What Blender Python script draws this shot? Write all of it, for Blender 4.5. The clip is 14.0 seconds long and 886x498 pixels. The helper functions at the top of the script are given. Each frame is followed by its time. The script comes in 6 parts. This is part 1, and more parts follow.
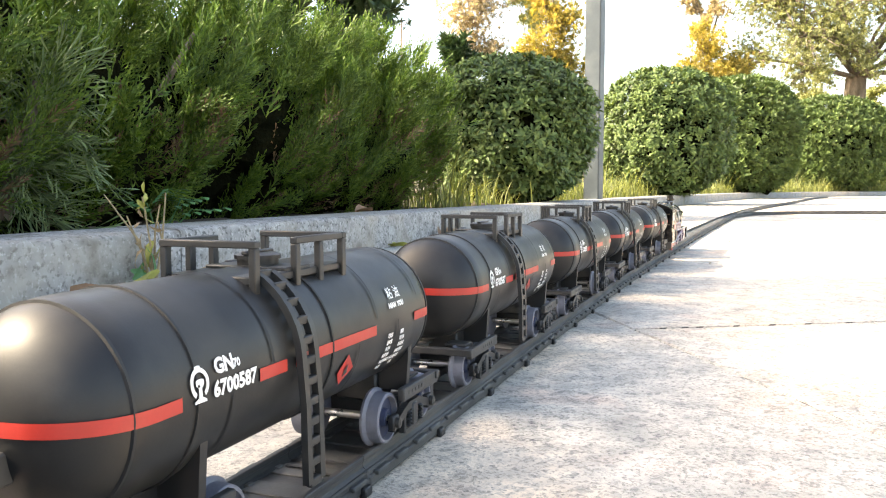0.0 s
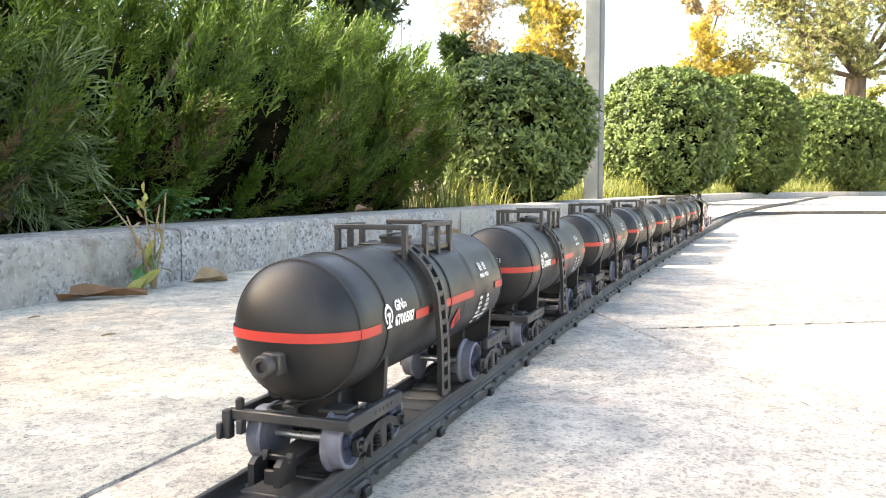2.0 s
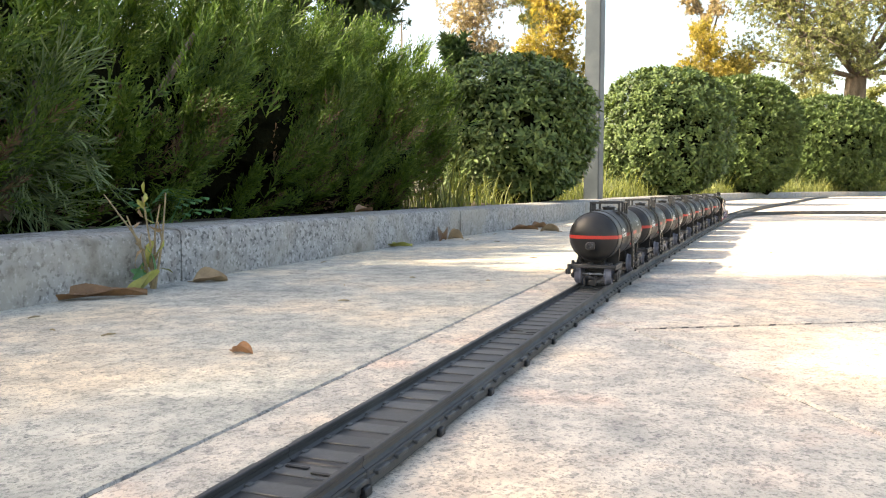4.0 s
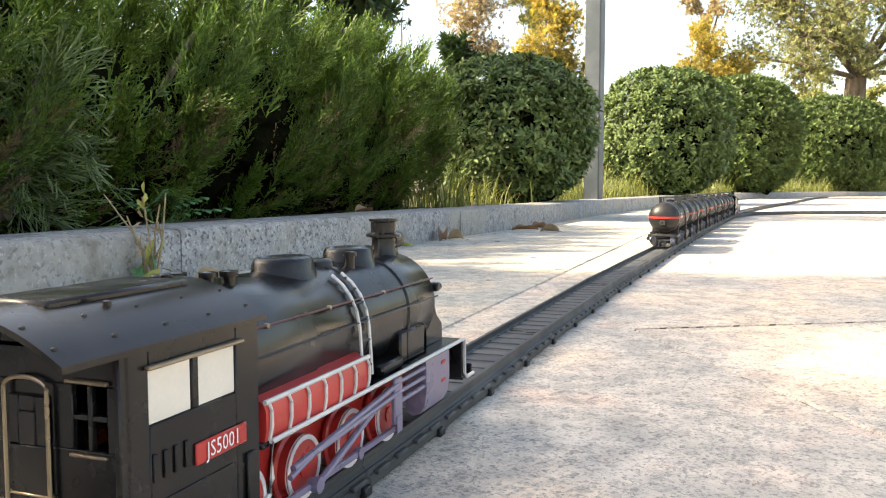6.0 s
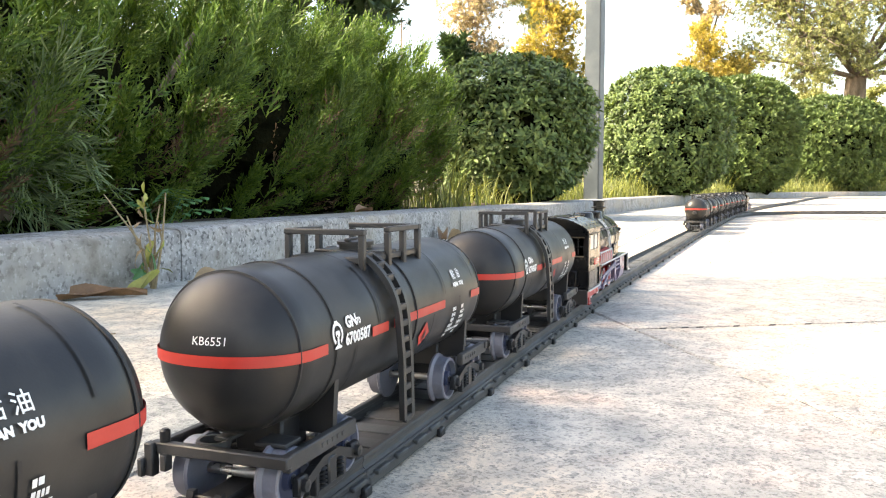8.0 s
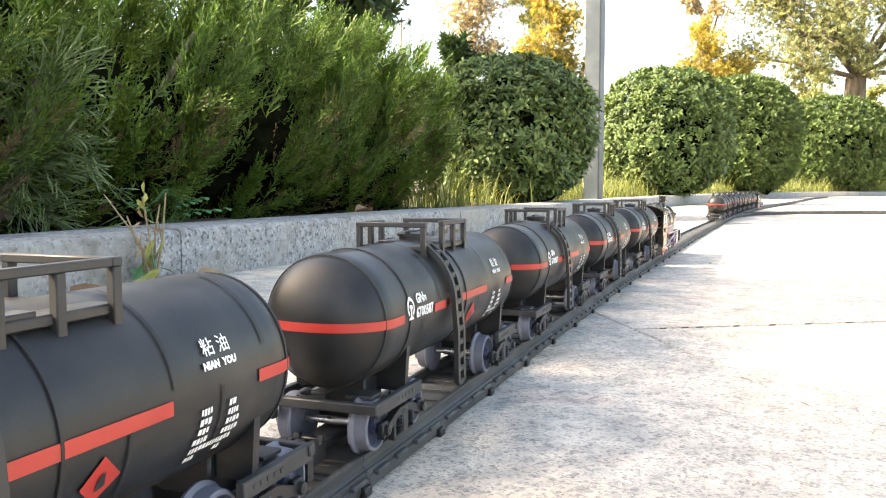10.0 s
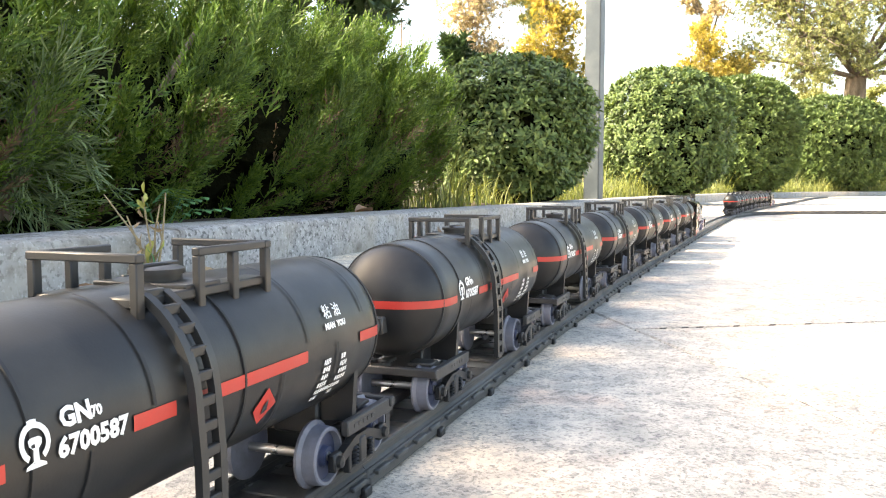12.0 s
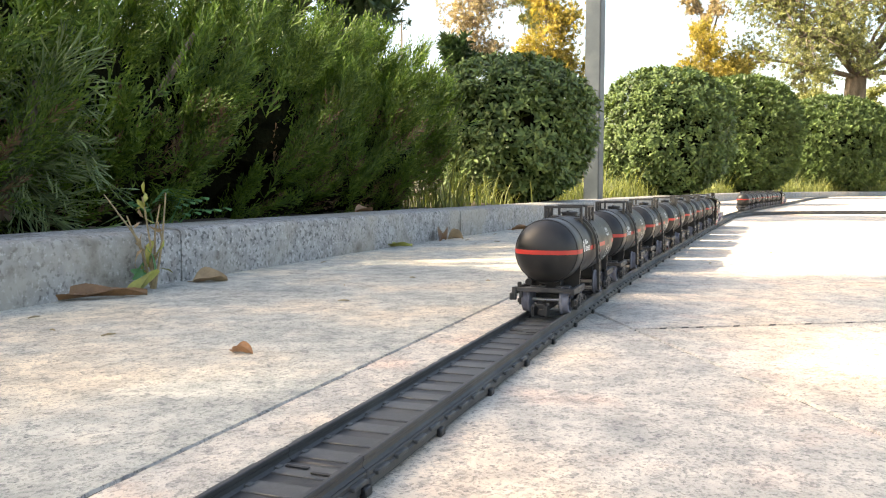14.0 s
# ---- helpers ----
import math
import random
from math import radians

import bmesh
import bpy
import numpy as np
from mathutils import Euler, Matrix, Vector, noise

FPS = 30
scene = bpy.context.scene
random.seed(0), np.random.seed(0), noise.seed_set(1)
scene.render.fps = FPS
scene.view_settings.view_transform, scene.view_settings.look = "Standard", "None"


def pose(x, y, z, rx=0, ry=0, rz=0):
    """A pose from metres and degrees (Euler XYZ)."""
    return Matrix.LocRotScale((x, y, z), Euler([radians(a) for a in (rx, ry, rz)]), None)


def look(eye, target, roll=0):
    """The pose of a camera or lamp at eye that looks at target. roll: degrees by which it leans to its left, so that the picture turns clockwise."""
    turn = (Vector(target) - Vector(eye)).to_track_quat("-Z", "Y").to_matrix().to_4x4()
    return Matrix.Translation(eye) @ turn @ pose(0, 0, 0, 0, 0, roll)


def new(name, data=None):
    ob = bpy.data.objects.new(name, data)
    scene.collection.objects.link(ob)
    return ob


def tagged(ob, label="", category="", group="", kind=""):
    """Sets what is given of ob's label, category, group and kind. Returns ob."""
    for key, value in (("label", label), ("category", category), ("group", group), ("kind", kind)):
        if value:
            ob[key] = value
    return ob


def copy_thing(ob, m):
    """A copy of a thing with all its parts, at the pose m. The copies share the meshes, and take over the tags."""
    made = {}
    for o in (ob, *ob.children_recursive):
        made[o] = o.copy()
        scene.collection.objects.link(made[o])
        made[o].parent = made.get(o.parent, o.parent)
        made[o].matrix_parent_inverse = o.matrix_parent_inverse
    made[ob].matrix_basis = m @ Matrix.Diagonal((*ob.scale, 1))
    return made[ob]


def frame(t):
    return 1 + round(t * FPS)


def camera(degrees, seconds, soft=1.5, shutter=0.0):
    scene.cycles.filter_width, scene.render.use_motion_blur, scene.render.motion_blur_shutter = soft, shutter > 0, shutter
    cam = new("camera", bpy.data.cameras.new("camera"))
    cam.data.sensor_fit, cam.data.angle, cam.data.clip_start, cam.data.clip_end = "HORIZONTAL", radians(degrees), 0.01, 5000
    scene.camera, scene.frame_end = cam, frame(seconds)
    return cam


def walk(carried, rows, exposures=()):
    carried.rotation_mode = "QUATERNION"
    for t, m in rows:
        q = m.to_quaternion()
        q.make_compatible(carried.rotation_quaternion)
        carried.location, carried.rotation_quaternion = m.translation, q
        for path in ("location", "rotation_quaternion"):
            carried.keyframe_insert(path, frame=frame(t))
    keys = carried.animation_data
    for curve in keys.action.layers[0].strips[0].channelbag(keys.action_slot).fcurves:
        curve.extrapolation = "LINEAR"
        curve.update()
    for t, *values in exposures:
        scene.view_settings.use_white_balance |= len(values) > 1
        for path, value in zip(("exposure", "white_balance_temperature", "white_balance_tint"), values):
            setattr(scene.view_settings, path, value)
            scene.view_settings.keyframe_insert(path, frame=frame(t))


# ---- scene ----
cam = camera(57.12, 14.0, soft=1.15)
EYE = 0.105
walk(cam, [(0.0, pose(0, 0, EYE, 90 - 4.29, 0, 0)), (14.0, pose(0, 0, EYE, 90 - 4.29, 0, 0))], exposures=[(0.0, 2.33, 8000.0, 10.0), (1.0, 2.43, 8000.0, 10.0), (2.0, 2.40, 8000.0, 10.0), (2.5, 2.13, 8000.0, 10.0), (3.0, 1.93, 8000.0, 10.0), (4.2, 1.73, 8000.0, 10.0), (5.5, 1.63, 8000.0, 10.0), (6.0, 1.78, 8000.0, 10.0), (7.0, 2.03, 8000.0, 10.0), (8.0, 2.23, 8000.0, 10.0), (9.2, 2.33, 8000.0, 10.0), (10.5, 2.38, 8000.0, 10.0), (11.5, 2.43, 8000.0, 10.0), (12.5, 2.43, 8000.0, 10.0), (13.0, 2.13, 8000.0, 10.0), (13.5, 1.93, 8000.0, 10.0), (14.0, 1.83, 8000.0, 10.0)])

# ---- light ----
SUN_ELEV, SUN_AZ = 40.0, 3.0     # the sun stands to the west (-x) and shines towards +x
world = bpy.data.worlds.new("sky")
scene.world = world
world.use_nodes = True
wt = world.node_tree
sky = wt.nodes.new("ShaderNodeTexSky")
sky.sky_type, sky.sun_disc = "NISHITA", False
sky.sun_elevation, sky.sun_rotation = radians(SUN_ELEV), radians(-90 + SUN_AZ)
sky.air_density, sky.dust_density, sky.ozone_density = 1.0, 3.0, 1.0
wt.links.new(sky.outputs[0], wt.nodes["Background"].inputs[0])
wt.nodes["Background"].inputs[1].default_value = 0.15
sun_data = bpy.data.lights.new("sun", "SUN")
sun_data.energy, sun_data.angle, sun_data.color = 4.1, radians(0.7), (1.0, 0.93, 0.80)
sun = new("sun", sun_data)
ce, se = math.cos(radians(SUN_ELEV)), math.sin(radians(SUN_ELEV))
sun.matrix_world = look((-6, -0.3, 6), Vector((-6, -0.3, 6)) + Vector((ce * math.cos(radians(SUN_AZ)), ce * math.sin(radians(SUN_AZ)), -se)))


# ---- materials ----
def material(name, color, rough=0.6, metal=0.0, vary=0.25, scale=60.0, bump=0.2, fine=900.0, island=0.0, obj=0.0,
             stain=None, stain_scale=8.0, stain_amount=0.4, translucent=0.0, spec=0.5, gloss_vary=0.12, stretch=(1, 1, 1)):
    """A procedural surface: two scales of noise vary its colour and gloss and lift a fine relief."""
    m = bpy.data.materials.new(name)
    m.use_nodes = True
    t = m.node_tree
    n, l = t.nodes, t.links
    b = n["Principled BSDF"]
    co = n.new("ShaderNodeTexCoord")
    mp = n.new("ShaderNodeMapping")
    mp.inputs["Scale"].default_value = stretch
    l.new(co.outputs["Object"], mp.inputs[0])

    def noise_tex(s, detail=4.0):
        x = n.new("ShaderNodeTexNoise")
        x.inputs["Scale"].default_value, x.inputs["Detail"].default_value = s, detail
        l.new(mp.outputs[0], x.inputs["Vector"])
        return x.outputs[0]

    def mixed(kind, fac, a, bb):
        x = n.new("ShaderNodeMix")
        x.data_type, x.blend_type = "RGBA", kind
        for sock, v in ((x.inputs[0], fac), (x.inputs[6], a), (x.inputs[7], bb)):
            if hasattr(v, "links"):
                l.new(v, sock)
            else:
                sock.default_value = v if isinstance(v, float) else (*v[:3], 1)
        return x.outputs[2]

    def ranged(v, lo, hi, a=0.3, z=0.7):
        x = n.new("ShaderNodeMapRange")
        x.inputs[1].default_value, x.inputs[2].default_value, x.inputs[3].default_value, x.inputs[4].default_value = a, z, lo, hi
        l.new(v, x.inputs[0])
        return x.outputs[0]

    big, small = noise_tex(scale), noise_tex(fine, 2.0)
    lo = tuple(c * (1 - vary) for c in color)
    hi = tuple(min(1, c * (1 + vary)) for c in color)
    col = mixed("MIX", ranged(big, 0.0, 1.0), lo, hi)
    col = mixed("MIX", ranged(small, 0.0, 0.35), col, tuple(c * (1 - 1.6 * vary) if vary < 0.6 else 0 for c in color))
    if stain:
        col = mixed("MIX", ranged(noise_tex(stain_scale, 6.0), 0.0, stain_amount, 0.48, 0.66), col, stain)
    if island or obj:
        if island:
            r = n.new("ShaderNodeNewGeometry").outputs["Random Per Island"]
        else:
            r = n.new("ShaderNodeObjectInfo").outputs["Random"]
        h = n.new("ShaderNodeHueSaturation")
        l.new(ranged(r, 1 - (island or obj), 1 + (island or obj), 0, 1), h.inputs["Value"])
        l.new(ranged(r, 0.515, 0.485, 0, 1), h.inputs["Hue"])
        l.new(col, h.inputs["Color"])
        col = h.outputs[0]
    l.new(col, b.inputs["Base Color"])
    l.new(ranged(big, max(0.02, rough - gloss_vary), min(1, rough + gloss_vary)), b.inputs["Roughness"])
    b.inputs["Metallic"].default_value = metal
    b.inputs["Specular IOR Level"].default_value = spec
    if bump:
        bp = n.new("ShaderNodeBump")
        bp.inputs["Strength"].default_value, bp.inputs["Distance"].default_value = bump, 0.6 / fine
        l.new(small, bp.inputs["Height"])
        l.new(bp.outputs[0], b.inputs["Normal"])
    if translucent:
        tr = n.new("ShaderNodeBsdfTranslucent")
        mx = n.new("ShaderNodeMixShader")
        l.new(mixed("MULTIPLY", 1.0, col, (1.35, 1.3, 0.6)), tr.inputs[0])
        mx.inputs[0].default_value = translucent
        l.new(b.outputs[0], mx.inputs[1])
        l.new(tr.outputs[0], mx.inputs[2])
        l.new(mx.outputs[0], n["Material Output"].inputs[0])
    return m


def paving_material(name="paving", tint=(1.0, 1.0, 1.0), rose=0.45):
    """Cast terrazzo-like concrete: grit of several sizes, warm and cool patches, faint pitting."""
    m = bpy.data.materials.new(name)
    m.use_nodes = True
    t = m.node_tree
    n, l = t.nodes, t.links
    b = n["Principled BSDF"]
    co = n.new("ShaderNodeTexCoord")

    def tex(kind, s, detail=4.0):
        x = n.new(kind)
        x.inputs["Scale"].default_value = s
        if "Detail" in x.inputs:
            x.inputs["Detail"].default_value = detail
        l.new(co.outputs["Object"], x.inputs["Vector"])
        return x

    def ramp(v, *stops):
        r = n.new("ShaderNodeValToRGB")
        el = r.color_ramp.elements
        while len(el) < len(stops):
            el.new(0.5)
        for e, (p, c) in zip(el, stops):
            e.position, e.color = p, (*c, 1)
        l.new(v, r.inputs[0])
        return r.outputs[0]

    def mixed(kind, fac, a, bb):
        x = n.new("ShaderNodeMix")
        x.data_type, x.blend_type = "RGBA", kind
        if hasattr(fac, "links"):
            l.new(fac, x.inputs[0])
        else:
            x.inputs[0].default_value = fac
        for sock, v in ((x.inputs[6], a), (x.inputs[7], bb)):
            if hasattr(v, "links"):
                l.new(v, sock)
            else:
                sock.default_value = (*v, 1)
        return x.outputs[2]

    patch = ramp(tex("ShaderNodeTexNoise", 5.5, 6).outputs[0], (0.34, (0.172, 0.178, 0.176)), (0.48, (0.242, 0.238, 0.224)), (0.62, (0.335, 0.288, 0.236)))
    rosy = ramp(tex("ShaderNodeTexNoise", 14, 5).outputs[0], (0.55, (0, 0, 0)), (0.72, (rose, rose, rose)))
    col = mixed("MIX", rosy, patch, (0.38, 0.27, 0.22))
    pits = ramp(tex("ShaderNodeTexNoise", 95, 3).outputs[0], (0.36, (0.62, 0.62, 0.62)), (0.50, (1.0, 1.0, 1.0)), (0.66, (1.15, 1.14, 1.12)))
    col = mixed("MULTIPLY", 0.2, col, pits)
    col = mixed("MULTIPLY", 1.0, col, tint)
    grit = tex("ShaderNodeTexVoronoi", 640)
    tone = ramp(grit.outputs["Color"], (0.08, (0.28, 0.29, 0.31)), (0.5, (1.02, 1.02, 1.02)), (0.92, (2.0, 1.96, 1.88)))
    smudge = ramp(tex("ShaderNodeTexNoise", 42, 5).outputs[0], (0.38, (0.80, 0.81, 0.82)), (0.62, (1.2, 1.18, 1.15)))
    col = mixed("MULTIPLY", 0.9, col, smudge)
    col = mixed("MULTIPLY", 0.95, col, tone)
    coarse = tex("ShaderNodeTexVoronoi", 210)
    col = mixed("MULTIPLY", 0.95, col, ramp(coarse.outputs["Color"], (0.1, (0.52, 0.53, 0.54)), (0.5, (1.0, 1.0, 1.0)), (0.9, (1.6, 1.56, 1.5))))
    speck = ramp(tex("ShaderNodeTexNoise", 420, 2).outputs[0], (0.29, (0.45, 0.44, 0.43)), (0.40, (1, 1, 1)))
    col = mixed("MULTIPLY", 0.8, col, speck)
    l.new(col, b.inputs["Base Color"])
    b.inputs["Roughness"].default_value = 0.78
    bp = n.new("ShaderNodeBump")
    bp.inputs["Strength"].default_value, bp.inputs["Distance"].default_value = 0.35, 0.001
    l.new(grit.outputs["Distance"], bp.inputs["Height"])
    l.new(bp.outputs[0], b.inputs["Normal"])
    return m


def granite_material():
    """Grey speckled granite with dark flecks and dusty stains."""
    m = bpy.data.materials.new("granite")
    m.use_nodes = True
    t = m.node_tree
    n, l = t.nodes, t.links
    b = n["Principled BSDF"]
    co = n.new("ShaderNodeTexCoord")

    def noise_tex(s, d=3.0):
        x = n.new("ShaderNodeTexNoise")
        x.inputs["Scale"].default_value, x.inputs["Detail"].default_value = s, d
        l.new(co.outputs["Object"], x.inputs["Vector"])
        return x.outputs[0]

    def ramp(v, *stops):
        r = n.new("ShaderNodeValToRGB")
        el = r.color_ramp.elements
        while len(el) < len(stops):
            el.new(0.5)
        for e, (p, c) in zip(el, stops):
            e.position, e.color = p, (*c, 1)
        l.new(v, r.inputs[0])
        return r.outputs[0]

    def mixed(kind, fac, a, bb):
        x = n.new("ShaderNodeMix")
        x.data_type, x.blend_type = "RGBA", kind
        for sock, v in ((x.inputs[0], fac), (x.inputs[6], a), (x.inputs[7], bb)):
            if hasattr(v, "links"):
                l.new(v, sock)
            else:
                sock.default_value = v if isinstance(v, float) else (*v, 1)
        return x.outputs[2]

    base = ramp(noise_tex(70, 5), (0.35, (0.24, 0.235, 0.225)), (0.55, (0.34, 0.33, 0.315)), (0.7, (0.42, 0.41, 0.39)))
    fleck = ramp(noise_tex(190, 2), (0.34, (0.25, 0.25, 0.25)), (0.47, (1, 1, 1)))
    col = mixed("MULTIPLY", 0.9, base, fleck)
    light = ramp(noise_tex(260, 2), (0.58, (0, 0, 0)), (0.68, (0.6, 0.6, 0.6)))
    col = mixed("MIX", light, col, (0.6, 0.59, 0.57))
    dirt = ramp(noise_tex(9, 6), (0.46, (0, 0, 0)), (0.62, (0.72, 0.72, 0.72)))
    col = mixed("MIX", dirt, col, (0.33, 0.295, 0.24))
    stain = ramp(noise_tex(26, 5), (0.56, (1, 1, 1)), (0.70, (0.55, 0.52, 0.48)))
    col = mixed("MULTIPLY", 0.8, col, stain)
    l.new(col, b.inputs["Base Color"])
    b.inputs["Roughness"].default_value = 0.7
    bp = n.new("ShaderNodeBump")
    bp.inputs["Strength"].default_value, bp.inputs["Distance"].default_value = 0.4, 0.0012
    l.new(noise_tex(240, 4), bp.inputs["Height"])
    l.new(bp.outputs[0], b.inputs["Normal"])
    return m


M_PAVE = paving_material("paving_rosy", (0.75, 0.742, 0.742), 0.5)
M_PAVE_GREY = paving_material("paving_grey", (0.66, 0.69, 0.695), 0.10)
M_GRANITE = granite_material()
M_JOINT = material("joint_earth", (0.07, 0.06, 0.05), 0.95, scale=30, fine=400)
M_SOIL = material("soil", (0.075, 0.055, 0.038), 0.95, vary=0.45, scale=25, fine=220, bump=0.8, stain=(0.13, 0.10, 0.06), stain_scale=14)
M_TRACK = material("track_plastic", (0.036, 0.036, 0.037), 0.55, vary=0.3, scale=40, fine=700, bump=0.1, stain=(0.09, 0.088, 0.08), stain_scale=22, stain_amount=0.4)
M_SLEEPER = material("sleeper_plastic", (0.068, 0.072, 0.073), 0.6, vary=0.3, scale=60, fine=800, bump=0.1, obj=0.22, stain=(0.15, 0.148, 0.14), stain_scale=60, stain_amount=0.6)
M_TANK = material("tank_black", (0.0140, 0.0143, 0.0150), 0.42, spec=0.38, vary=0.12, scale=35, fine=1500, bump=0.05, stain=(0.062, 0.058, 0.052), stain_scale=30, stain_amount=0.4, gloss_vary=0.10)
M_SEAM = material("seam_black", (0.012, 0.012, 0.013), 0.6, vary=0.1, bump=0.0)
M_FRAME = material("frame_grey", (0.032, 0.032, 0.033), 0.5, vary=0.2, scale=90, fine=1500, bump=0.08, stain=(0.12, 0.11, 0.10), stain_scale=70, stain_amount=0.3)
M_RAILING = material("railing_plastic", (0.022, 0.022, 0.022), 0.5, vary=0.2, scale=90, fine=1500, bump=0.05)
M_DARK = material("black_plastic", (0.016, 0.016, 0.017), 0.42, vary=0.15, scale=70, fine=1500, bump=0.05)
M_WHEEL = material("wheel_plastic", (0.17, 0.175, 0.215), 0.42, vary=0.15, scale=90, fine=1200, bump=0.05, stain=(0.07, 0.07, 0.075), stain_scale=110, stain_amount=0.5)
M_AXLE = material("axle_steel", (0.42, 0.41, 0.40), 0.32, 0.8, vary=0.15, scale=120, bump=0.0)
M_HUB = material("hub_blue", (0.035, 0.045, 0.09), 0.45, vary=0.15, bump=0.0)
M_RED = material("stripe_red", (0.47, 0.034, 0.024), 0.45, vary=0.10, scale=120, fine=1500, bump=0.0)
M_WHITE = material("marking_white", (0.78, 0.78, 0.77), 0.5, vary=0.06, scale=200, bump=0.0)
M_LOCO = material("loco_black_gloss", (0.009, 0.009, 0.0095), 0.24, spec=0.32, vary=0.15, scale=60, fine=1500, bump=0.03, stain=(0.05, 0.048, 0.042), stain_scale=30, stain_amount=0.25, gloss_vary=0.07)
M_LRED = material("loco_red", (0.50, 0.035, 0.030), 0.35, vary=0.15, scale=80, bump=0.03)
M_LRIM = material("rim_white", (0.72, 0.66, 0.66), 0.45, vary=0.1, bump=0.0)
M_ROD = material("rod_lilac_grey", (0.20, 0.17, 0.25), 0.35, vary=0.12, scale=90, bump=0.03)
M_LINE = material("line_silver", (0.62, 0.60, 0.57), 0.4, vary=0.1, bump=0.0)
M_BRASS = material("rim_bronze", (0.28, 0.22, 0.15), 0.3, 0.6, vary=0.15, bump=0.0)
M_RUSTLINE = material("line_dark_red", (0.10, 0.03, 0.022), 0.45, vary=0.1, bump=0.0)
M_PANE = material("pane_cream", (0.66, 0.63, 0.56), 0.35, vary=0.06, bump=0.0)
M_GALV = material("galvanised_steel", (0.070, 0.088, 0.103), 0.5, 0.2, vary=0.14, scale=14, fine=120, bump=0.05, stain=(0.13, 0.15, 0.16), stain_scale=10, stain_amount=0.5)
M_BARK = material("bark", (0.24, 0.195, 0.15), 0.9, vary=0.4, scale=14, fine=90, bump=0.8, stretch=(1, 1, 0.3))
M_TWIG = material("dry_twig", (0.33, 0.25, 0.14), 0.8, vary=0.3, scale=120, fine=700)
M_JUNIPER = material("juniper_green", (0.140, 0.235, 0.044), 0.55, vary=0.3, scale=9, fine=60, bump=0.0, island=0.4, translucent=0.50)
M_JPALE = material("juniper_pale", (0.175, 0.250, 0.105), 0.55, vary=0.3, scale=14, fine=80, bump=0.0, island=0.35, translucent=0.2)
M_JDRY = material("juniper_brown", (0.16, 0.095, 0.045), 0.8, vary=0.3, scale=20, bump=0.0, island=0.3)
# near-black inner mass: the shade deep in the bushes is put into its colour
M_CORE = material("bush_shade_dark", (0.009, 0.010, 0.005), 1.0, spec=0.0, vary=0.5, scale=40, fine=160, bump=1.0)
M_PITTO = material("glossy_leaf", (0.098, 0.150, 0.048), 0.5, spec=0.3, vary=0.25, scale=9, fine=60, bump=0.0, island=0.45, translucent=0.14)
M_GRASS = material("grass", (0.19, 0.22, 0.07), 0.6, vary=0.4, scale=9, fine=60, bump=0.0, island=0.5, translucent=0.35)
M_YELLOW = material("ginkgo_yellow", (0.43, 0.36, 0.10), 0.6, vary=0.3, scale=2, fine=20, bump=0.0, island=0.4, translucent=0.4)
M_RUST = material("rust_leaf", (0.42, 0.35, 0.25), 0.7, vary=0.3, scale=2, fine=20, bump=0.0, island=0.35, translucent=0.35)
M_OLIVE = material("olive_leaf", (0.30, 0.32, 0.15), 0.6, vary=0.3, scale=2, fine=20, bump=0.0, island=0.4, translucent=0.3)
M_DKLEAF = material("dark_leaf", (0.035, 0.07, 0.028), 0.35, vary=0.3, scale=4, fine=40, bump=0.0, island=0.35, translucent=0.15)
M_DEAD = material("dead_leaf", (0.24, 0.125, 0.055), 0.6, vary=0.35, scale=60, fine=500, bump=0.5)
M_TAN = material("tan_leaf", (0.36, 0.25, 0.14), 0.7, vary=0.3, scale=60, fine=500, bump=0.5)
M_YGREEN = material("yellow_green_leaf", (0.34, 0.33, 0.07), 0.55, vary=0.35, scale=50, fine=400, bump=0.3)
M_ORANGE = material("orange_leaf", (0.40, 0.20, 0.09), 0.6, vary=0.35, scale=90, fine=600, bump=0.5)
M_WEED = material("weed_leaf", (0.09, 0.25, 0.09), 0.5, vary=0.25, scale=50, bump=0.1, translucent=0.2)


